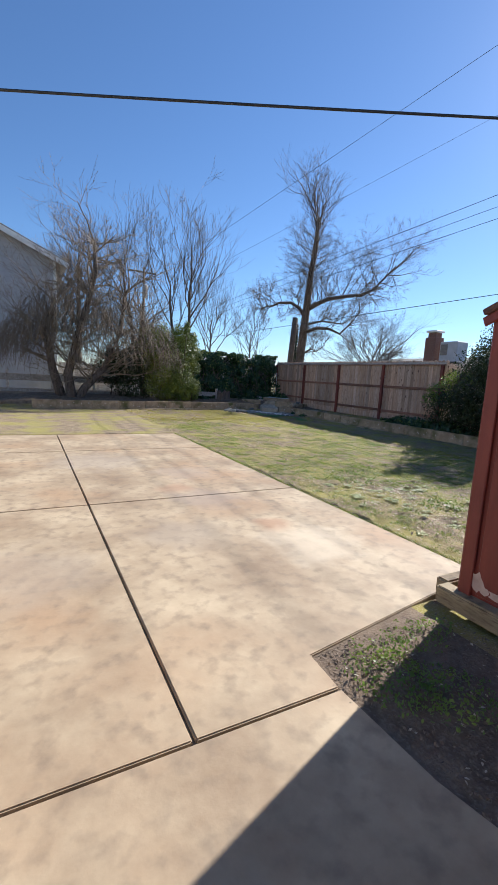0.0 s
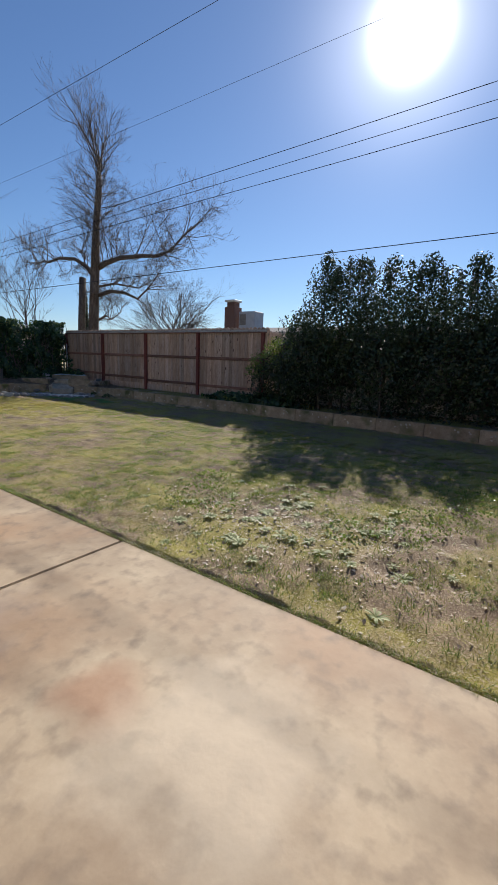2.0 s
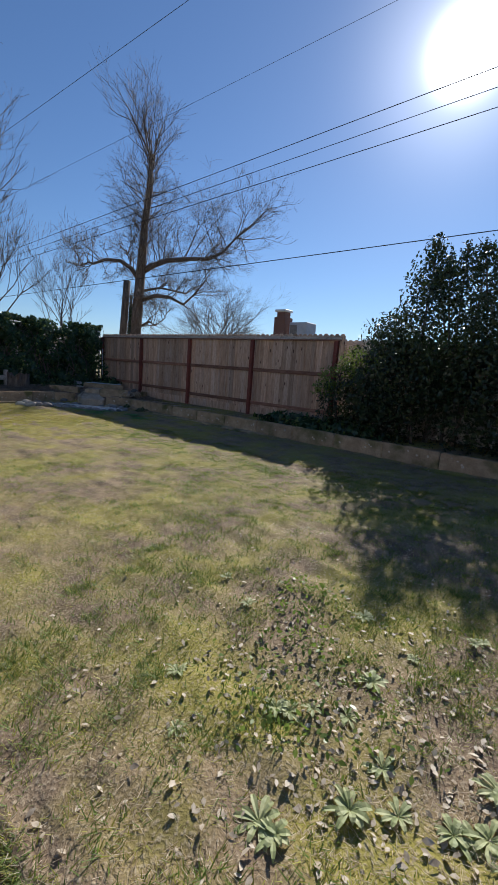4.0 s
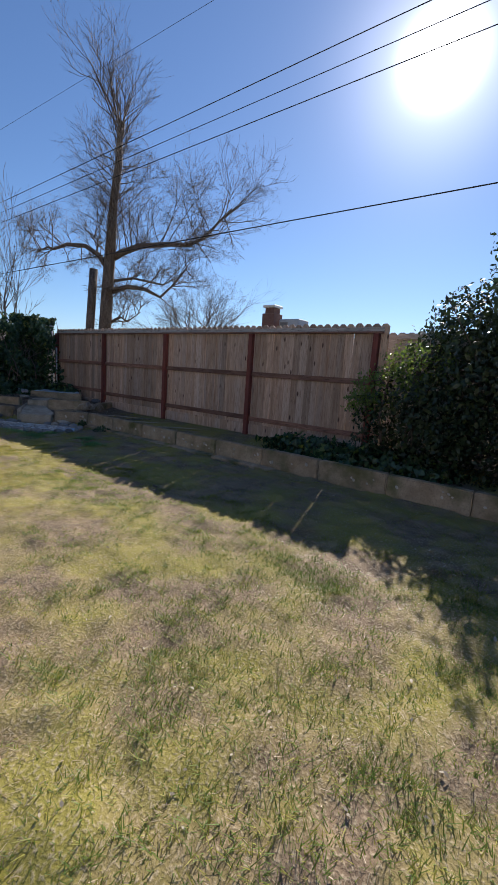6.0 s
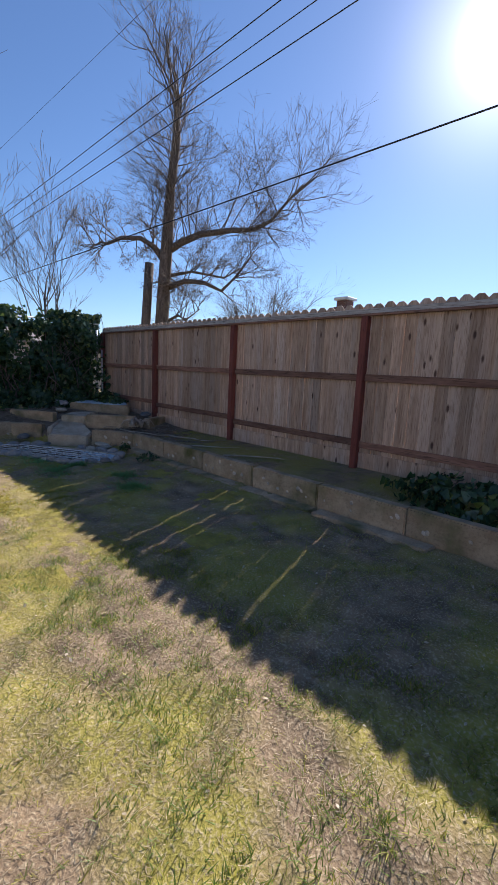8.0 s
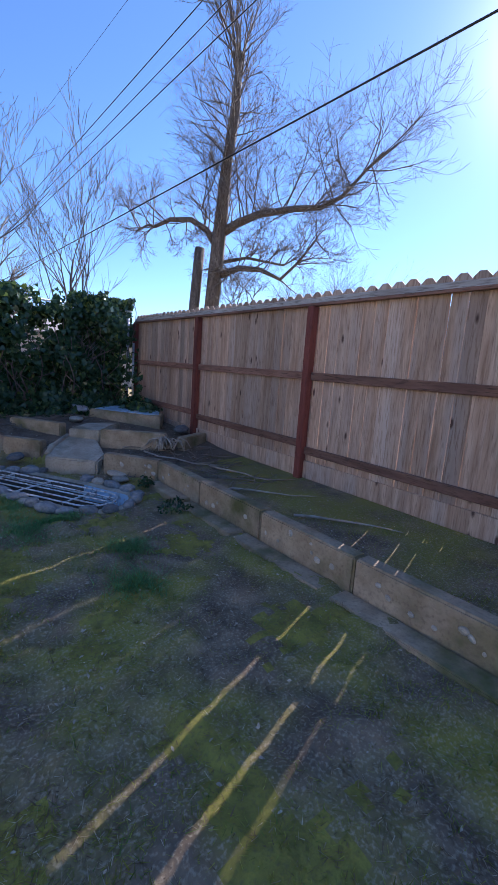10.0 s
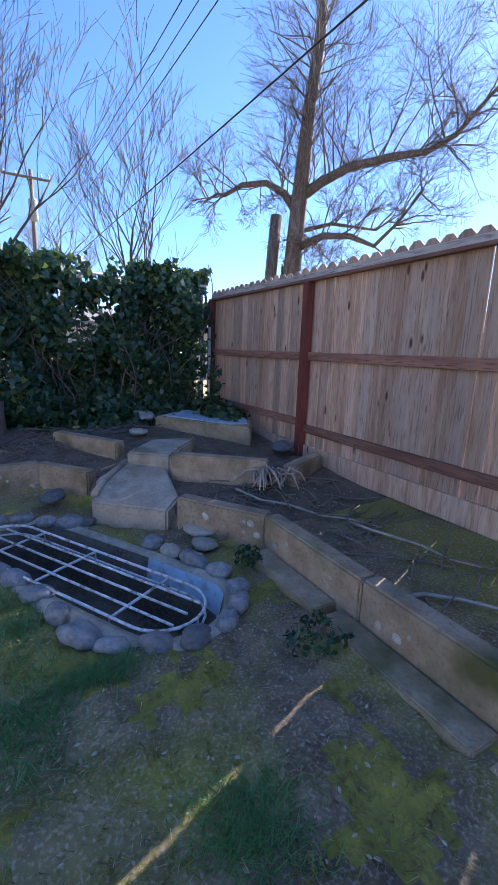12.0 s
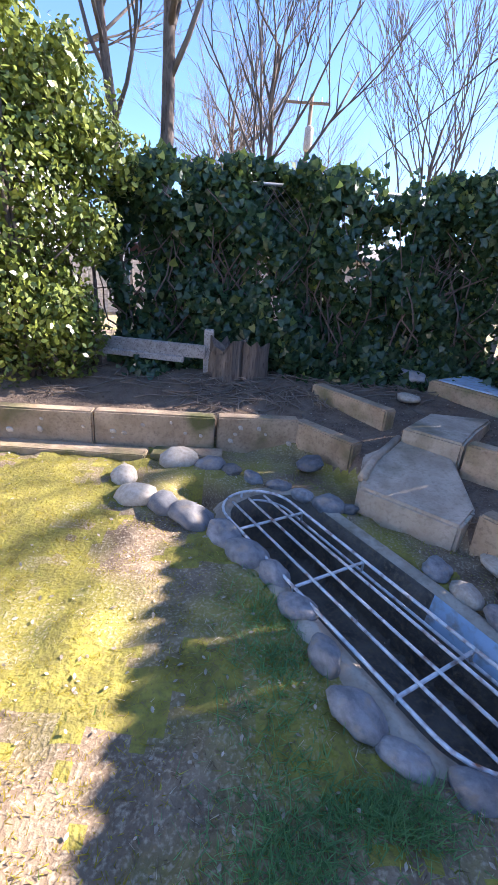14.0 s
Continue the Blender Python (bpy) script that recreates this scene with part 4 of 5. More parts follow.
shoot_rng = random.Random(15)
SHOOTS = [(11.3 + 0.5 * shoot_rng.random(), yy, 3.35 + 0.25 * shoot_rng.random() - 0.12 * abs(yy - 6.5), 0.09, 0.1, shoot_rng.uniform(0.2, 0.45))
          for yy in [2.2 + 0.27 * k for k in range(19)]]
shrub("tall_shrub", "tall overgrown evergreen shrub draped over the fence", [
    (11.15, 8.05, 0.75, 0.7, 0.95, 0.9), (11.75, 7.75, 2.1, 0.5, 0.6, 0.65), (11.3, 7.3, 1.4, 0.9, 1.0, 1.35), (11.4, 6.6, 2.2, 1.0, 1.0, 1.45), (11.45, 6.9, 3.2, 0.5, 0.6, 0.55),
    (11.2, 5.5, 1.4, 1.0, 1.2, 1.5), (11.6, 5.4, 2.5, 1.0, 1.2, 1.1), (11.5, 4.2, 1.5, 1.0, 1.2, 1.5), (11.8, 4.0, 2.4, 1.0, 1.1, 1.1),
    (11.5, 3.0, 1.3, 1.0, 1.1, 1.4), (11.9, 2.6, 2.3, 1.0, 1.1, 1.2),
    (11.35, 7.0, 3.75, 0.2, 0.2, 0.28), (11.5, 6.2, 3.6, 0.2, 0.25, 0.3), (11.6, 5.5, 3.6, 0.2, 0.2, 0.25), (11.7, 4.7, 3.45, 0.25, 0.3, 0.35), (11.8, 3.8, 3.5, 0.2, 0.2, 0.3)] + SHOOTS, 70000, 0.066, M_SHRUB, 3, 22, shell=0.6)
shrub("vine_spray", "loose spray of yellow-green vine on the fence end", [(11.1, 8.55, 1.35, 0.35, 0.5, 0.3), (11.3, 8.2, 1.7, 0.4, 0.5, 0.3), (11.1, 8.9, 1.1, 0.3, 0.25, 0.2)], 2200, 0.05, M_WEED, 13, 4)
shrub("conifer_shrub", "dark upright evergreen beside the shed", [(12.0, 2.6, 1.8, 0.8, 0.65, 1.8), (12.05, 2.6, 3.6, 0.6, 0.5, 1.5)], 14000, 0.07, M_SHRUB, 23, 5)
shrub("privet_bush", "tall sunlit yellow-green privet bush behind the wall", [
    (6.15, 17.85, 0.95, 0.75, 0.7, 0.85), (5.5, 17.9, 1.4, 0.9, 0.8, 1.3), (6.1, 18.05, 2.05, 0.85, 0.7, 0.95), (6.55, 18.2, 2.65, 0.55, 0.5, 0.5),
    (5.2, 18.1, 2.6, 0.9, 0.8, 0.9), (6.85, 18.35, 2.35, 0.5, 0.4, 0.35), (6.2, 18.1, 3.0, 0.4, 0.4, 0.55), (6.75, 18.0, 3.0, 0.18, 0.18, 0.3), (6.35, 17.7, 3.35, 0.15, 0.15, 0.3), (6.72, 17.75, 0.8, 0.35, 0.4, 0.5), (6.85, 18.1, 1.7, 0.3, 0.3, 0.35)], 46000, 0.062, M_PRIVET, 5, 14, shell=0.55)
shrub("dark_bush", "dense dark evergreen bush at the back of the yard", [(4.4, 18.5, 1.1, 0.9, 0.7, 1.15), (4.7, 18.6, 2.0, 0.8, 0.6, 0.9), (3.6, 18.9, 1.6, 0.8, 0.6, 0.8)], 15000, 0.07, M_SHRUB, 6, 8)


def ivy_hedge():
    """Ivy over a wire-mesh fence along the back of the yard."""
    rng = np.random.default_rng(12)
    root = tagged(new("ivy_hedge"), "dense dark green ivy climbing a wire-mesh fence", "hedge")
    n = 40000
    x = rng.uniform(6.9, 11.5, n)
    z = 0.22 + 2.35 * rng.random(n) ** 0.95
    lump = 0.18 * np.sin(x * 3.1) * np.sin(z * 2.4 + x) + 0.13 * np.sin(x * 7.3 + z * 3) + 0.11 * np.sin(z * 7 + x * 2)
    top = 2.38 + 0.13 * np.sin(x * 2.3 + 1) + 0.10 * np.sin(x * 6.1) + 0.08 * np.sin(x * 17)
    z = np.minimum(z, top + np.abs(rng.normal(0, 0.13, n)) - 0.06)
    y = 18.62 + lump - 0.30 * np.exp(-((z - 0.3) / 0.35) ** 2) + rng.normal(0, 0.09, n) + 0.12 * rng.random(n)
    # thin places where the view goes through
    hole = np.zeros(n, bool)
    for hx, hz, a, b in ((9.68, 1.72, 0.24, 0.26), (7.12, 1.3, 0.15, 0.55), (10.0, 1.95, 0.16, 0.16), (11.36, 1.25, 0.17, 0.75), (9.55, 1.5, 0.2, 0.2), (9.75, 2.35, 0.22, 0.16), (8.55, 1.5, 0.12, 0.2), (9.4, 2.05, 0.1, 0.2), (8.75, 1.15, 0.09, 0.2), (10.2, 2.3, 0.2, 0.1), (7.5, 2.2, 0.25, 0.14)):
        hole |= ((x - hx) / a) ** 2 + ((z - hz) / b) ** 2 < 1 + rng.normal(0, 0.25, n)
    keep = ~hole | (rng.random(n) < 0.16)
    p = np.stack([x, y, z], 1)[keep]
    d = np.tile([0.0, -1.0, 0.35], (len(p), 1))
    v, per = leaf_quads(p, d, 0.076, rng, True, 0.6)
    me = array_mesh("foliage", v, per, M_IVY)
    me.materials.append(M_IVY_PALE)
    # Pale leaves at random, more of them above z = 2.3.
    paler = rng.random(len(p)) < 0.07 + 0.15 * (p[:, 2] > 2.3)
    me.polygons.foreach_set("material_index", paler.astype(np.int32))
    ob = tagged(new("foliage", me), kind="stuff")
    ob.parent = root
    rr = random.Random(3)
    V, F = [], []
    for _ in range(90):
        px = rr.uniform(6.9, 11.5)
        q = Vector((px, 18.66, 0.2))
        pts = [q.copy()]
        for _ in range(7):
            q = q + Vector((rr.gauss(0, 0.16), rr.gauss(0, 0.05), rr.uniform(0.12, 0.4)))
            pts.append(q.copy())
        tube(V, F, pts, [0.016 - 0.0015 * i for i in range(8)], 5)
    mesh_object("vine", V, F, M_BARK, root, True)
    wires = []
    for k in range(-34, 66):
        x0 = 6.9 + k * 0.075
        for s in (1, -1):
            pts = [(x0 + (0 if s > 0 else 2.2), 18.82, 0.15), (x0 + (2.2 if s > 0 else 0), 18.82, 2.35)]
            (xa, ya, za), (xb, yb, zb) = pts
            if min(xa, xb) > 6.8 and max(xa, xb) < 11.6:
                wires.append((pts, 0.002))
    ob = tube_object("wire_mesh", wires, M_GALV, root, 3)
    tube_object("top_pipe", [([(2.0, 18.82, 2.36), (11.5, 18.82, 2.36)], 0.02)], M_GALV, root, 6)
    for px, py, pz, pr in ((11.34, 18.60, 2.2, 0.03), (11.42, 18.50, 1.75, 0.022), (7.0, 18.82, 2.4, 0.03)):
        tube_object("end_post", [([(px, py, 0.1), (px, py, pz)], pr)], M_GALV, root, 8)


ivy_hedge()
shrub("ground_ivy", "low mat of ivy under the fence", [(11.1, 9.6, 0.25, 0.45, 1.0, 0.22), (11.0, 8.3, 0.25, 0.5, 0.9, 0.25), (11.25, 17.9, 0.5, 0.3, 0.7, 0.25), (10.0, 18.25, 0.35, 1.2, 0.25, 0.22)], 5200, 0.075, M_IVY, 8, 0, True, M_IVY_PALE, "ivy")
for wx, wy, ws in ((10.04, 14.0, 0.15), (10.12, 14.85, 0.09)):
    shrub("weed_clump", "small dark green leafy weed clump in the lawn", [(wx, wy, 0.05, ws, ws, 0.09)], 230, 0.04, M_IVY, int(wx * 100 + wy * 10), 0, False, None, "weed")


# ---- back rail, stump, brush ----
def rail_fence():
    root = tagged(new("timber_rail"), "low weathered timber rail between two short posts", "rail", kind="structure")
    bevelled("beam", (1.55, 0.07, 0.14), M_GREYWOOD, 0.008, root, pose(7.25, 18.14, 0.56, 0, 1.2, 0))
    bevelled("beam", (1.4, 0.05, 0.06), M_GREYWOOD, 0.006, root, pose(7.1, 18.08, 0.52, 0, 2.0, 0))
    for x in (6.55, 8.05):
        bevelled("post", (0.1, 0.1, 0.75), M_GREYWOOD, 0.008, root, pose(x, 18.21, 0.1))
    low = tagged(new("board_rail_fence"), "low dark weathered rail fence under the bare tree", "fence", kind="structure")
    for x in np.arange(-2.0, 4.4, 1.6):
        bevelled("post", (0.1, 0.1, 1.25), M_GREYWOOD, 0.008, low, pose(float(x), 19.2, 0.0))
    for z, h in ((0.35, 0.2), (0.85, 0.26)):
        bevelled("rail", (6.6, 0.03, h), M_GREYWOOD, 0.006, low, pose(1.2, 19.13, z))


rail_fence()


def stump():
    root = tagged(new("tree_stump"), "split weathered grey tree stump with ragged top", "stump")
    rng = random.Random(6)
    for ox, w in ((-0.09, 0.17), (0.14, 0.13)):
        V, F = [], []
        n = 14
        for j, z in enumerate((-0.05, 0.05, 0.2, 0.34, 0.44)):
            for k in range(n):
                a = 2 * math.pi * k / n
                q = w * (1.15 if j == 0 else 1) * (1 + 0.12 * math.sin(a * 3 + ox * 9) + 0.07 * rng.uniform(-1, 1))
                V.append((ox + math.cos(a) * q, math.sin(a) * q, z + (rng.uniform(-0.1, 0.07) if j == 4 else 0)))
        for j in range(4):
            for k in range(n):
                F.append((j * n + k, j * n + (k + 1) % n, (j + 1) * n + (k + 1) % n, (j + 1) * n + k))
        V.append((ox, 0, 0.38))
        for k in range(n):
            F.append((4 * n + k, 4 * n + (k + 1) % n, 5 * n))
        ob = mesh_object("trunk", V, F, M_STUMP, root)
    root.location, root.scale = (8.38, 18.12, 0.25), (1.15, 1.15, 1.1)


stump()


def brush(name, label, spots, count, seed, long=0.7):
    rng = random.Random(seed)
    V, F = [], []
    for _ in range(count):
        cx, cy, rx, ry = rng.choice(spots)
        x, y = cx + rng.gauss(0, rx), cy + rng.gauss(0, ry)
        a, ln = rng.uniform(0, 6.28), rng.uniform(0.12, long)
        pts = []
        for i in range(4):
            u = i / 3 - 0.5
            px, py = x + math.cos(a) * ln * u + rng.gauss(0, 0.02), y + math.sin(a) * ln * u + rng.gauss(0, 0.02)
            pts.append((px, py, ground_z(px, py) + 0.016 + abs(rng.gauss(0, 0.02))))
        tube(V, F, pts, [0.007, 0.006, 0.004, 0.002], 4)
    tagged(mesh_object(name, V, F, M_WILLOW, None, True), label, "twigs", kind="stuff")


brush("dry_twigs", "dry straw-coloured twigs strewn over the raised soil", [(8.9, 17.6, 0.6, 0.25), (9.6, 18.0, 0.5, 0.2), (8.4, 17.7, 0.4, 0.2), (10.6, 15.6, 0.3, 0.2), (10.9, 14.5, 0.25, 0.5), (7.4, 17.6, 0.8, 0.25)], 300, 2, 0.6)
dead = []
rngd = random.Random(14)
for bx, by, ang, ln in ((10.75, 15.1, -60, 1.3), (10.8, 13.6, -50, 1.1), (11.0, 14.3, -75, 0.9), (10.9, 12.6, -60, 0.9), (10.55, 15.9, -20, 0.6)):
    pts = []
    for i in range(6):
        u = i / 5 - 0.5
        px = bx + math.cos(radians(ang)) * ln * u + rngd.gauss(0, 0.02)
        py = by + math.sin(radians(ang)) * ln * u + rngd.gauss(0, 0.02)
        pts.append((px, py, ground_z(px, py) + 0.03))
    dead.append((pts, [0.014, 0.013, 0.011, 0.009, 0.007, 0.004]))
tagged(tube_object("fallen_branches", dead, M_DEADWOOD, None, 5), "dead fallen branches on the mossy fence bed", "branches", kind="stuff")


def dead_stalks():
    """A cut-back clump of bleached stalks beside the raised bed."""
    root = tagged(new("dead_stalk_clump"), "bleached clump of cut dead stalks beside a mossy kerb", "plant")
    rng = random.Random(51)
    for _ in range(26):
        a, ln = rng.uniform(0, 6.28), rng.uniform(0.12, 0.3)
        p = Vector((10.72 + rng.gauss(0, 0.05), 15.64 + rng.gauss(0, 0.05), 0.28))
        d = Vector((math.cos(a), math.sin(a), 0))
        pts = [p, p + d * ln * 0.35 + Vector((0, 0, 0.10 + rng.uniform(0, 0.08))), p + d * ln * 0.75 + Vector((0, 0, 0.08 + rng.uniform(0, 0.06))), p + d * ln + Vector((0, 0, rng.uniform(-0.02, 0.05)))]
        tube_object("stalk", [(pts, [0.014, 0.012, 0.009, 0.005])], M_DEADWOOD, root, 5)


dead_stalks()


# ---- grass and fallen leaves ----
def lawn_cover(x, y):
    """Green share and bare share of the lawn at a place."""
    a = noise.noise(Vector((x * 0.55, y * 0.55, 9)))
    b = noise.noise(Vector((x * 1.9, y * 1.9, 2)))
    c = noise.noise(Vector((x * 5.2, y * 5.2, 6)))
    bare = math.exp(-((x - 4.5) / 0.5) ** 2 - ((y - 4.1) / 0.75) ** 2) + math.exp(-((x - 5.8) / 0.9) ** 2 - ((y - 10.6) / 0.6) ** 2)
    return 0.5 + 0.5 * a + 0.45 * b + 0.25 * c - 0.7 * bare


TUFTS = [(8.72, 14.85, 0.13, 0.30), (9.04, 14.27, 0.16, 0.06), (8.74, 14.1, 0.15, 0.18), (9.19, 12.9, 0.13, 0.13), (9.34, 13.42, 0.13, 0.12),
         (7.75, 7.6, 0.16, 0.3)]


def grass():
    """Short matted turf: flat straw below, low curled green blades above, denser in clumps."""
    rng = np.random.default_rng(21)
    total = 640000
    kind = rng.random(total)
    near = kind < 0.9
    x = np.where(near, rng.uniform(3.45, 10.2, total), rng.uniform(-6, 8.6, total))
    y = np.where(near, rng.uniform(1.9, 16.6, total), rng.uniform(9.9, 16.9, total))
    edge = kind > 0.975
    x = np.where(edge, 3.445 + np.abs(rng.normal(0, 0.035, total)), x)
    y = np.where(edge, rng.uniform(2.0, 10.0, total), y)
    bed = (kind > 0.94) & ~edge
    x, y = np.where(bed, rng.uniform(10.55, 11.5, total), x), np.where(bed, rng.uniform(8.5, 15.2, total), y)
    clump = np.stack([rng.uniform(3.6, 8.6, 2600), rng.uniform(2.1, 13.5, 2600)], 1)
    wide = rng.uniform(0.03, 0.1, 2600)
    clumped = near & (rng.random(total) < 0.4)
    which = rng.integers(0, len(clump), total)
    off = rng.normal(0, 1, (total, 2)) * wide[which][:, None]
    x, y = np.where(clumped, clump[which, 0] + off[:, 0], x), np.where(clumped, clump[which, 1] + off[:, 1], y)
    # dense dark tufts
    T = np.array(TUFTS)
    tall = near & ~clumped & (rng.random(total) < 0.022)
    pick = rng.integers(0, len(T), total)
    blot = rng.normal(0, 0.75, (total, 2))
    x, y = np.where(tall, T[pick, 0] + blot[:, 0] * T[pick, 2], x), np.where(tall, T[pick, 1] + blot[:, 1] * T[pick, 3], y)
    step = 0.05
    gx, gy = np.arange(-6.2, 11.8, step), np.arange(1.6, 17.2, step)
    green = np.array([[lawn_cover(a, b) for b in gy] for a in gx])
    high = np.array([[ground_z(a, b) for b in gy] for a in gx])
    ok = np.array([[(bed_side(a, b) < -0.12 or (10.55 < a < 11.5 and 8.5 < b < 15.2)) and not under_slab(a - 0.05, b) and seg_dist(a, b, POND_A, POND_B) > 0.46
                    and seg_dist(a, b, HEAD, POND_A) > 0.42 for b in gy] for a in gx])
    i = np.clip(((x - gx[0]) / step).astype(int), 0, len(gx) - 1)
    j = np.clip(((y - gy[0]) / step).astype(int), 0, len(gy) - 1)
    keep = (ok[i, j] | edge) & ~((x < 3.44) & (y < 10.0)) & ~((x < 5.0) & (y < 2.05))
    x, y, i, j, clumped, tall, edge = x[keep], y[keep], i[keep], j[keep], clumped[keep], tall[keep], edge[keep]
    n = len(x)
    humps = np.array([[hummock(a, b) for b in gy] for a in gx])[i, j]
    g = green[i, j] + 12 * humps + 0.08 + rng.normal(0, 0.14, n)
    dry = np.clip((y - 6.0) / 3.0, 0, 1) * 0.36 - np.clip((6.5 - y) / 2.0, 0, 1) * 0.15
    share = np.clip((g - 0.25) / 0.5 - dry + 0.3 * clumped, 0, 1)
    mossy_sun = np.clip((y - 12.0) / 1.5, 0, 1) * np.clip((8.9 - x) / 0.8, 0, 1)
    alive = (rng.random(n) < np.maximum(share, 0.7 * mossy_sun)) | tall | (edge & (rng.random(n) < 0.5))
    low = np.where(alive, 0.012 + 0.014 * share * (1 - 0.5 * mossy_sun), 0.007)
    h = low * rng.uniform(0.5, 1.6, n)
    h = np.where(clumped & alive, h + 0.012 * rng.random(n), h)
    h = np.where(tall, rng.uniform(0.02, 0.055, n), h)
    h = np.where(edge, rng.uniform(0.008, 0.03, n), h)
    h = np.where(tall | edge, h, 0.78 * h)
    lean = np.where(alive, rng.uniform(0.5, 2.2, n) * h, rng.uniform(0.015, 0.05, n))
    a = np.where(edge & (rng.random(n) < 0.6), np.pi + rng.normal(0, 0.7, n), rng.uniform(0, 2 * np.pi, n))
    w = np.where(alive, rng.uniform(0.0014, 0.003, n), rng.uniform(0.0008, 0.0018, n))
    z = high[i, j] - 0.003
    z = np.where(edge, np.maximum(z, -0.012), z)
    lift = np.where(alive, 0.0, rng.uniform(0.002, 0.012, n))
    ca, sa = np.cos(a), np.sin(a)
    v = np.empty((n, 3, 3))
    v[:, 0] = np.stack([x - sa * w, y + ca * w, z + lift], 1)
    v[:, 1] = np.stack([x + sa * w, y - ca * w, z + lift], 1)
    v[:, 2] = np.stack([x + ca * lean, y + sa * lean, z + h], 1)
    me = array_mesh("grass", v, 3, M_GRASS)
    fresh, moss, straw, pale = np.array([0.17, 0.25, 0.05]), np.array([0.40, 0.39, 0.08]), np.array([0.46, 0.36, 0.23]), np.array([0.68, 0.58, 0.42])
    dice = rng.random(n)[:, None]
    living = np.where(dice < 0.34 + 0.5 * mossy_sun[:, None], moss, fresh)
    dead = np.where(dice < 0.3, pale, np.where(dice < 0.85, straw, moss))
    colour = np.where(alive[:, None], living, dead) * rng.uniform(0.7, 1.25, n)[:, None]
    dark = np.array([0.17, 0.33, 0.12]) * rng.uniform(0.7, 1.4, n)[:, None]
    colour = np.where((tall & (x > 8))[:, None], dark, np.where(tall[:, None], fresh * rng.uniform(0.8, 1.2, n)[:, None], colour))
    # Most blades beyond x = 8.15 turn duller: moss or brown, not straw.
    fence_side = ((x > 8.15) & (rng.random(n) < 0.8) & ~tall)[:, None]
    patch = (green[i, j] + 8 * humps + rng.normal(0, 0.12, n) > 0.42)[:, None]
    dull = np.where(patch, np.array([0.27, 0.27, 0.045]), np.array([0.22, 0.15, 0.085])) * rng.uniform(0.6, 1.4, n)[:, None]
    colour = np.where(fence_side, dull, colour)
    golden = (rng.random(n) < 0.85 * mossy_sun) & (x < 8.4) & ~tall
    colour = np.where(golden[:, None], np.array([0.36, 0.29, 0.025]) * rng.uniform(0.6, 1.2, n)[:, None], colour)
    attr = me.color_attributes.new("shade", "FLOAT_COLOR", "POINT")
    attr.data.foreach_set("color", np.concatenate([np.repeat(colour, 3, 0), np.ones((n * 3, 1))], 1).astype(np.float32).reshape(-1))
    tagged(new("grass", me), "patchy short winter grass with moss and straw", "grass", kind="stuff")


grass()


def rosette_mesh(seed):
    """A flat rosette of long toothed leaves round one root."""
    rng = random.Random(seed)
    V, F = [], []
    count = rng.randint(8, 12)
    for k in range(count):
        a = 2 * math.pi * k / count + rng.uniform(-0.25, 0.25)
        ln, wd, rise = rng.uniform(0.06, 0.12), rng.uniform(0.011, 0.02), rng.uniform(0.008, 0.022)
        d, e = Vector((math.cos(a), math.sin(a), 0)), Vector((-math.sin(a), math.cos(a), 0))
        base = len(V)
        for u, q, zz in ((0.05, 0.25, 0.0), (0.35, 0.7, 0.7), (0.68, 1.0, 1.0), (0.9, 0.6, 0.75)):
            c = d * ln * u + Vector((0, 0, rise * zz + 0.006))
            V += [c + e * wd * q + Vector((0, 0, 0.004)), c, c - e * wd * q + Vector((0, 0, 0.004))]
        V.append(d * ln + Vector((0, 0, rise * 0.5)))
        for r in range(3):
            b = base + r * 3
            F += [(b, b + 1, b + 4, b + 3), (b + 1, b + 2, b + 5, b + 4)]
        b = base + 9
        F += [(b, b + 1, base + 12), (b + 1, b + 2, base + 12)]
    me = bpy.data.meshes.new("rosette_weed")
    me.from_pydata([tuple(p) for p in V], [], F)
    me.materials.append(M_ROSETTE)
    me.update()
    return me


def rosettes():
    rng = random.Random(40)
    meshes = [rosette_mesh(k) for k in range(6)]
    for _ in range(80):
        x, y = rng.gauss(4.6, 0.5), rng.gauss(4.0, 0.8)
        if x < 3.6 or y < 2.2:
            continue
        ob = new("rosette_weed", rng.choice(meshes))
        ob.matrix_basis = pose(x, y, ground_z(x, y) + 0.004, rng.uniform(-6, 6), rng.uniform(-6, 6), rng.uniform(0, 360)) @ Matrix.Scale(rng.uniform(0.4, 0.85), 4)
        tagged(ob, "pale green rosette weed flat on the patchy lawn", "weed", "rosette weeds in the lawn")


rosettes()


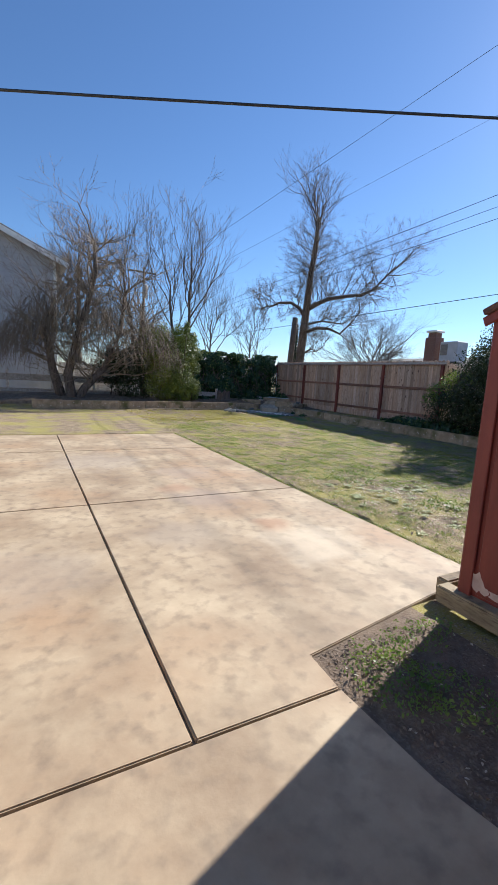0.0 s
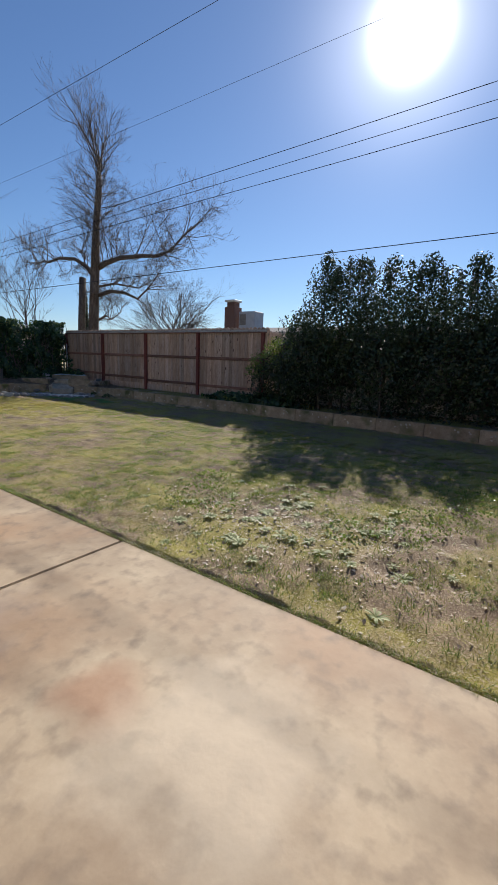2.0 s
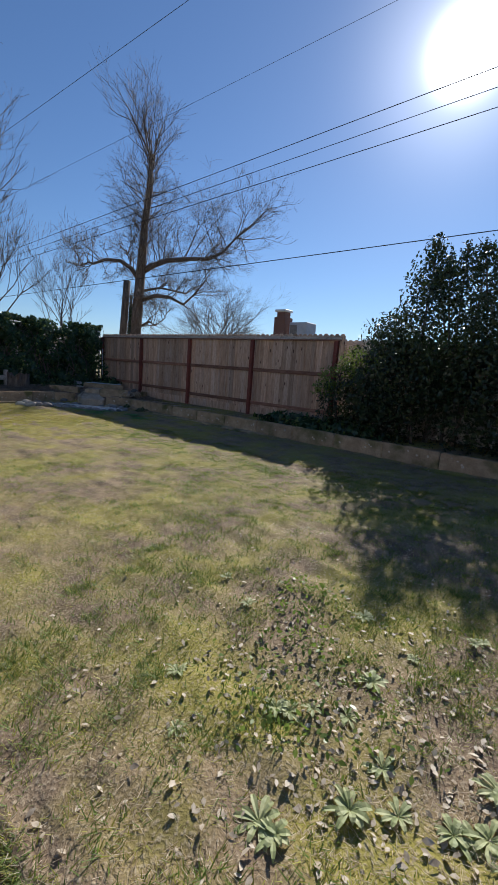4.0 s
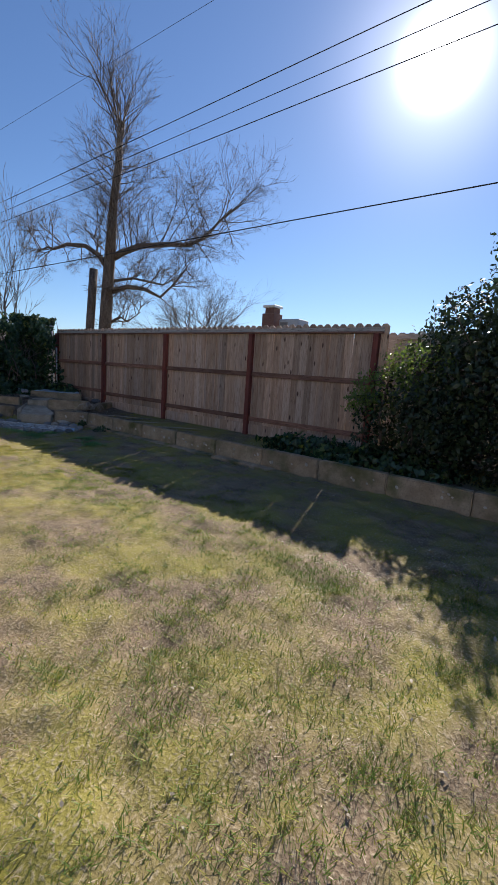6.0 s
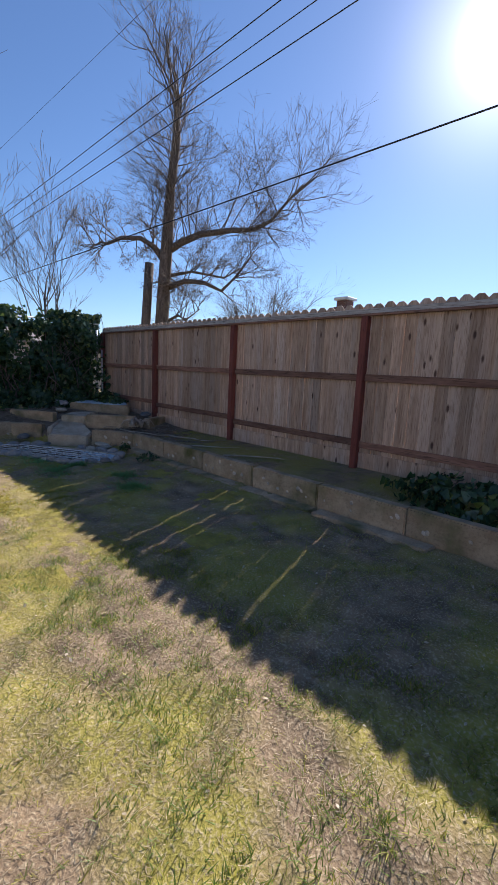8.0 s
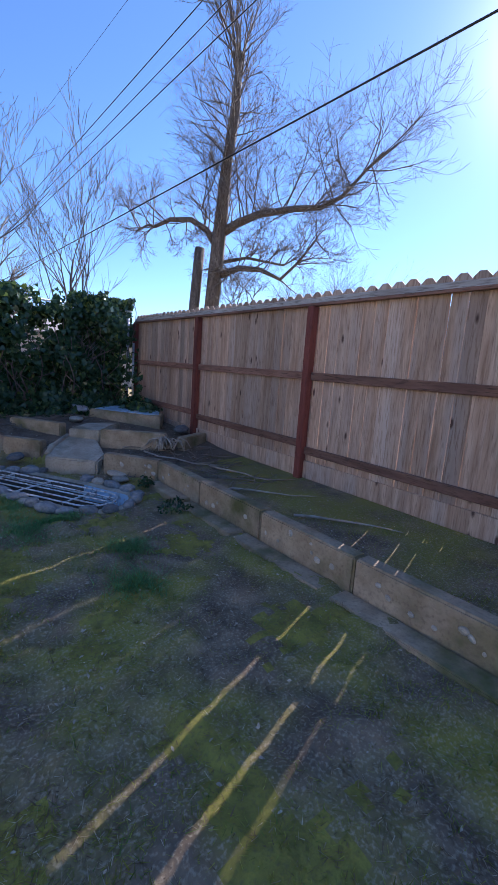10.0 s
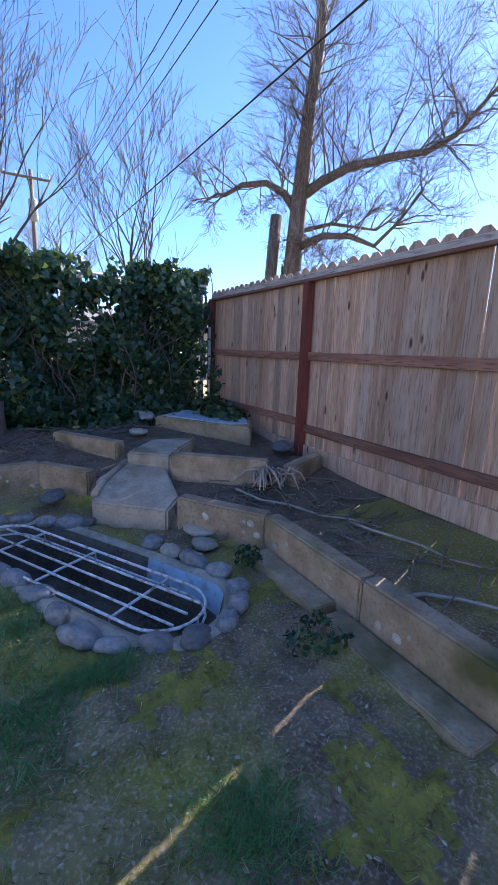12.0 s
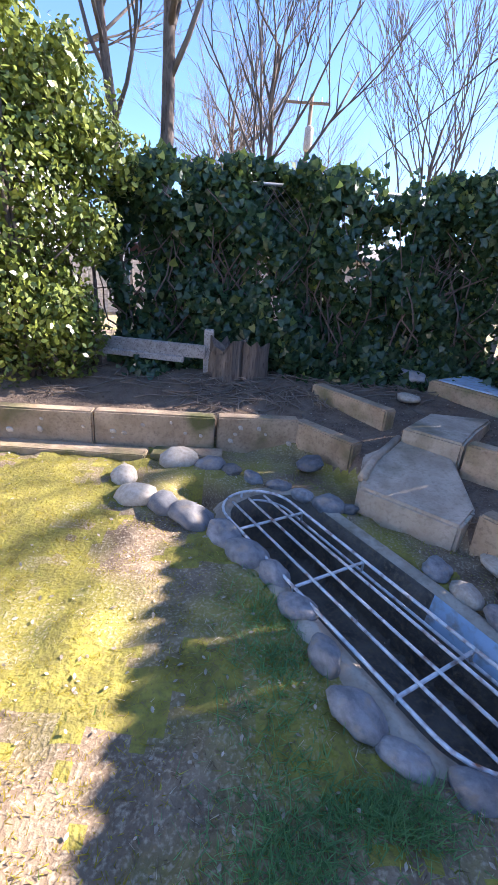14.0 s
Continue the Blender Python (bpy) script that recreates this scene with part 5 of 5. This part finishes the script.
def litter():
    rng = np.random.default_rng(8)
    n = 5200
    pick = rng.random(n)
    x = np.where(pick < 0.35, rng.normal(4.6, 0.55, n), np.where(pick < 0.6, rng.uniform(7.6, 11.4, n), rng.uniform(3.5, 10.2, n)))
    y = np.where(pick < 0.35, rng.normal(4.0, 0.8, n), np.where(pick < 0.6, rng.uniform(12, 18.3, n), rng.uniform(2, 16.5, n)))
    dirt = rng.random(n) < 0.04
    x = np.where(dirt, rng.uniform(1.65, 2.6, n), x)
    y = np.where(dirt, rng.uniform(-0.6, 1.6, n), y)
    ok = [not under_slab(a, b) and seg_dist(a, b, POND_A, POND_B) > 0.2 and not (a < 3.5 and b > 1.8) for a, b in zip(x, y)]
    x, y = x[ok], y[ok]
    z = np.array([ground_z(a, b) for a, b in zip(x, y)]) + 0.004 + 0.007 * rng.random(len(x))
    d = np.tile([0.0, 0.0, 1.0], (len(x), 1))
    v, per = leaf_quads(np.stack([x, y, z], 1), d, np.where((y < 6.5) & (x > 3.5), 0.03, 0.021), rng, False, 0.0, 0.3)
    me = array_mesh("fallen_leaves", v, per, M_LITTER)
    tagged(new("fallen_leaves", me), "curled dry fallen leaves scattered on lawn and soil", "leaves", kind="stuff")


litter()
shrub("clover_patch", "bright green low weeds in the lawn", [(4.75, 3.35, 0.02, 0.35, 0.3, 0.05), (5.3, 2.95, 0.02, 0.5, 0.3, 0.06), (6.3, 2.6, 0.02, 0.6, 0.4, 0.06), (1.95, 1.3, -0.01, 0.22, 0.22, 0.06), (4.6, 4.9, 0.02, 0.4, 0.5, 0.05), (5.2, 5.3, 0.02, 0.3, 0.3, 0.06)], 5200, 0.026, M_WEED, 4, 0, False, None, "weed")


shrub("weed_patch", "low green weeds in bare soil beside the patio", [(1.8, 1.35, 0.03, 0.2, 0.28, 0.03), (2.2, 1.55, 0.03, 0.3, 0.14, 0.03), (2.0, 1.15, 0.03, 0.2, 0.22, 0.025)], 3200, 0.018, M_WEED, 44, 0, False, None, "weed")


# ---- wires and pole ----
def wire(a, b, sag, r, name="power_line", label="thin black overhead power line"):
    a, b = Vector(a), Vector(b)
    pts = [a.lerp(b, k / 20) - Vector((0, 0, sag * 4 * (k / 20) * (1 - k / 20))) for k in range(21)]
    tagged(tube_object(name, [(pts, r)], M_WIRE, None, 5), label, "cable", "overhead lines")



def along(pt, d, y):
    u = (y - pt[1]) / d[1]
    return (pt[0] + d[0] * u, y, pt[2] + d[2] * u)


LINE_A, DIR_A = (11.85, 11.63, 6.68), (-0.076, 0.995, -0.067)
LINE_C, DIR_C = (11.82, 12.92, 6.00), (-0.079, 0.995, -0.061)
LINE_L, DIR_L = (11.35, 14.12, 3.98), (-0.063, 0.998, -0.015)
wire(along(LINE_A, DIR_A, 44), along(LINE_A, DIR_A, -25), 0.0, 0.008)
wire([(p + q) / 2 for p, q in zip(along(LINE_A, DIR_A, 44), along(LINE_C, DIR_C, 44))], [(p + q) / 2 for p, q in zip(along(LINE_A, DIR_A, -25), along(LINE_C, DIR_C, -25))], 0.0, 0.007)
wire(along(LINE_C, DIR_C, 44), along(LINE_C, DIR_C, -25), 0.0, 0.008)
wire(along(LINE_L, DIR_L, 40), along(LINE_L, DIR_L, -25), 0.0, 0.010, "phone_line", "thick twisted overhead phone line")
wire((9.36 - 2.2, 43, 7.0), (13.6, -25, 12.2), 0.0, 0.006)
wire((12.15 - 2.6, 43, 7.2), (17.2, -25, 12.6), 0.0, 0.0045)
wire((-7.0, 6.93, 3.14), (10.0, -2.1, 3.14), 0.15, 0.008, "service_drop", "thick black service cable over the patio")


def utility_pole():
    root = tagged(new("utility_pole"), "weathered wooden utility pole with crossarm and grey transformer", "pole")
    x, y, h = 10.75, 43.6, 11.5
    tube_object("mast", [([(x, y, -0.2), (x, y, 6), (x, y, h)], [0.16, 0.14, 0.11])], M_POLE, root, 9)
    bevelled("crossarm", (2.6, 0.11, 0.13), M_POLE, 0.01, root, pose(x - 0.25, y - 0.16, h - 0.55, 0, 3, -12))
    tube_object("transformer", [([(x, y - 0.42, 8.6), (x, y - 0.42, 8.66), (x, y - 0.42, 9.75), (x, y - 0.42, 9.85)], [0.2, 0.25, 0.25, 0.12])], M_GREYWOOD, root, 12)
    ins = []
    for u in (-1.4, -0.8, 0.55, 0.95):
        ins.append(([(x + u, y - 0.16 - u * 0.2, h - 0.45), (x + u, y - 0.16 - u * 0.2, h - 0.33), (x + u, y - 0.16 - u * 0.2, h - 0.2)], [0.04, 0.06, 0.03]))
    for c in ins:
        tube_object("insulator", [c], M_TRIM, root, 7)


utility_pole()


# ---- houses beyond ----
def clapboard_house():
    root = tagged(new("neighbour_house"), "two-storey house with pale grey clapboard siding and white trim", "house")
    x0, x1, y0 = -9.0, 1.55, 22.0
    h, peak = 6.1, 8.4
    xm = (x0 + x1) / 2
    V, F = [], []
    rows = int((peak) / 0.2)
    for k in range(rows):
        z = k * 0.2
        w = 1.0 if z + 0.1 < h else max(0.0, (peak - z - 0.1) / (peak - h))
        a, b = xm + (x0 - xm) * w, xm + (x1 - xm) * w
        n = len(V)
        V += [(a, y0, z), (b, y0, z), (b, y0 + 0.028, z + 0.2), (a, y0 + 0.028, z + 0.2), (a, y0 + 0.05, z), (b, y0 + 0.05, z)]
        F += [(n, n + 1, n + 2, n + 3), (n + 4, n + 5, n + 1, n)]
    mesh_object("siding", V, F, M_SIDING, root)
    mesh_object("wall", [(x0, y0 + 0.06, 0), (x1, y0 + 0.06, 0), (x1, y0 + 0.06, h), (xm, y0 + 0.06, peak), (x0, y0 + 0.06, h), (x0, y0 + 10, 0), (x1, y0 + 10, 0), (x1, y0 + 10, h), (xm, y0 + 10, peak), (x0, y0 + 10, h)],
                [(0, 1, 2, 3, 4), (5, 9, 8, 7, 6), (1, 6, 7, 2), (0, 4, 9, 5)], M_SIDING, root)
    sl = math.atan2(peak - h, x1 - xm)
    for s in (1, -1):
        ln = (x1 - xm + 0.45) / math.cos(sl)
        ob = bevelled("roof", (ln, 10.9, 0.14), M_ROOF, 0.01, root)
        ob.matrix_basis = Matrix.Translation((xm, y0 + 4.9, peak + 0.03)) @ pose(0, 0, 0, 0, math.degrees(sl) * s) @ Matrix.Translation((s * ln / 2, 0, 0))
        fb = bevelled("barge_board", (ln, 0.05, 0.22), M_TRIM, 0.01, root)
        fb.matrix_basis = Matrix.Translation((xm, y0 - 0.55, peak - 0.12)) @ pose(0, 0, 0, 0, math.degrees(sl) * s) @ Matrix.Translation((s * ln / 2, 0, 0))
    bevelled("corner_board", (0.12, 0.06, h), M_TRIM, 0.01, root, pose(x1 - 0.04, y0 - 0.02, 0))


clapboard_house()


def low_house():
    root = tagged(new("low_house"), "single-storey house with grey roof, brick chimney and rooftop cooler", "house")
    x0, x1, y0, y1 = 26.5, 36.0, 6.0, 33.0
    xm = (x0 + x1) / 2
    mesh_object("wall", [(x0, y0, 0), (x1, y0, 0), (x1, y1, 0), (x0, y1, 0), (x0, y0, 2.6), (x1, y0, 2.6), (x1, y1, 2.6), (x0, y1, 2.6)],
                [(0, 1, 5, 4), (1, 2, 6, 5), (2, 3, 7, 6), (3, 0, 4, 7)], M_STUCCO, root)
    e, pk = 2.5, 3.95
    V = [(x0 - 0.5, y0 - 0.5, e), (x1 + 0.5, y0 - 0.5, e), (x1 + 0.5, y1 + 0.5, e), (x0 - 0.5, y1 + 0.5, e), (xm, y0 + 3, pk), (xm, y1 - 3, pk),
         (x0 - 0.5, y0 - 0.5, e - 0.15), (x1 + 0.5, y0 - 0.5, e - 0.15), (x1 + 0.5, y1 + 0.5, e - 0.15), (x0 - 0.5, y1 + 0.5, e - 0.15)]
    mesh_object("roof", V, [(0, 1, 4), (1, 2, 5, 4), (2, 3, 5), (3, 0, 4, 5), (0, 6, 7, 1), (1, 7, 8, 2), (2, 8, 9, 3), (3, 9, 6, 0), (6, 9, 8, 7)], M_ROOF, root)
    cx, cy = 28.3, 23.2
    bevelled("chimney", (0.95, 0.95, 2.3), M_BRICK, 0.02, root, pose(cx, cy, 2.95))
    bevelled("flue", (0.7, 0.7, 0.35), M_BRICK, 0.02, root, pose(cx, cy, 5.25))
    bevelled("flue_cap", (0.95, 0.95, 0.16), M_TRIM, 0.03, root, pose(cx, cy, 5.62))
    bevelled("cooler", (1.2, 1.5, 1.5), M_SIDING, 0.05, root, pose(28.7, 21.75, 3.4))
    bevelled("cooler_grille", (0.03, 0.6, 0.8), M_ROOF, 0.01, root, pose(28.08, 22.1, 3.9))


low_house()


def cypress():
    root = tagged(new("cypress"), "thin dark columnar cypress beyond the fence", "tree")
    rng = np.random.default_rng(1)
    lumps = [(26.0, 39.0, 1.0 + 0.75 * k, 0.52 - 0.05 * k, 0.52 - 0.05 * k, 0.7) for k in range(9)]
    p, d = crown(lumps, 5000, rng, 0.5)
    v, per = leaf_quads(p, d + np.array([0, 0, 0.6]), 0.16, rng)
    ob = tagged(new("foliage", array_mesh("foliage", v, per, M_SHRUB)), kind="stuff")
    ob.parent = root
    tube_object("trunk", [([(26.0, 39.0, -0.1), (26, 39, 3), (26, 39, 6)], [0.14, 0.1, 0.04])], M_BARK, root, 6)


cypress()


def back_lot():
    wall = tagged(new("far_board_fence"), "plain tan board fence of the lot behind", "fence", kind="structure")
    me = picket_mesh(0.2, 1.8, 0.02)
    me.materials.clear()
    me.materials.append(M_GREYWOOD)
    for k in range(70):
        ob = new("picket", me)
        ob.parent = wall
        ob.matrix_basis = pose(0.0 + k * 0.21, 28.0, -0.05, 0, 0, 90)
    post = tagged(new("porch_post"), "white square porch post beyond the hedge", "post")
    bevelled("shaft", (0.14, 0.14, 1.5), M_TRIM, 0.01, post, pose(6.88, 20.6, -0.02))
    bevelled("capital", (0.24, 0.24, 0.1), M_TRIM, 0.01, post, pose(6.88, 20.6, 1.48))
    bevelled("roof_edge", (0.6, 0.5, 0.2), M_BRICK, 0.02, post, pose(6.88, 20.6, 1.58, 8, 0, 0))


back_lot()


def mulch():
    """Bark chips and crumbs on the raised soil and the bare strip by the shed."""
    rng = np.random.default_rng(33)
    n = 17000
    x, y = rng.uniform(6.4, 11.5, n), rng.uniform(15.1, 18.6, n)
    strip = rng.random(n) < 0.22
    x, y = np.where(strip, rng.uniform(1.6, 2.62, n), x), np.where(strip, rng.uniform(-1.0, 1.72, n), y)
    ok = np.array([bed_side(a, b) > 0.08 or c for a, b, c in zip(x, y, strip)])
    x, y = x[ok], y[ok]
    z = np.array([ground_z(a, b) for a, b in zip(x, y)]) + 0.006
    v, per = leaf_quads(np.stack([x, y, z], 1), np.tile([0.0, 0.0, 1.0], (len(x), 1)), 0.017, rng, False, 0.0)
    tagged(new("bark_mulch", array_mesh("bark_mulch", v, per, M_CHIPS)), "dark brown bark chips over bare garden soil", "mulch", kind="stuff")


mulch()


def own_house():
    # Added walls out of view: hold the cable, close the place, bounce light.
    root = tagged(new("house_wall"), "plain pale stucco house wall added unseen behind the patio", "wall", kind="structure")
    bevelled("panel", (0.2, 18.0, 3.5), M_STUCCO, 0.01, root, pose(-7.1, 4.0, -0.1))
    bevelled("panel", (14.0, 0.2, 3.5), M_STUCCO, 0.01, root, pose(0.0, -5.1, -0.1))


own_house()


def back_house():
    # Added backdrop: hedge gaps meet a tan wall instead of bright sky.
    root = tagged(new("back_house"), "low tan stucco house added as backdrop behind the rear hedge", "house")
    bevelled("wall", (12.0, 6.0, 2.5), M_STUCCO, 0.02, root, pose(12.5, 35.0, -0.1))
    sl = 12.0
    for s in (1, -1):
        ob = bevelled("roof", (13.0, 3.7, 0.12), M_ROOF, 0.01, root)
        ob.matrix_basis = Matrix.Translation((12.5, 35.0, 3.05)) @ pose(0, 0, 0, -sl * s) @ Matrix.Translation((0, s * 1.85, 0))


back_house()
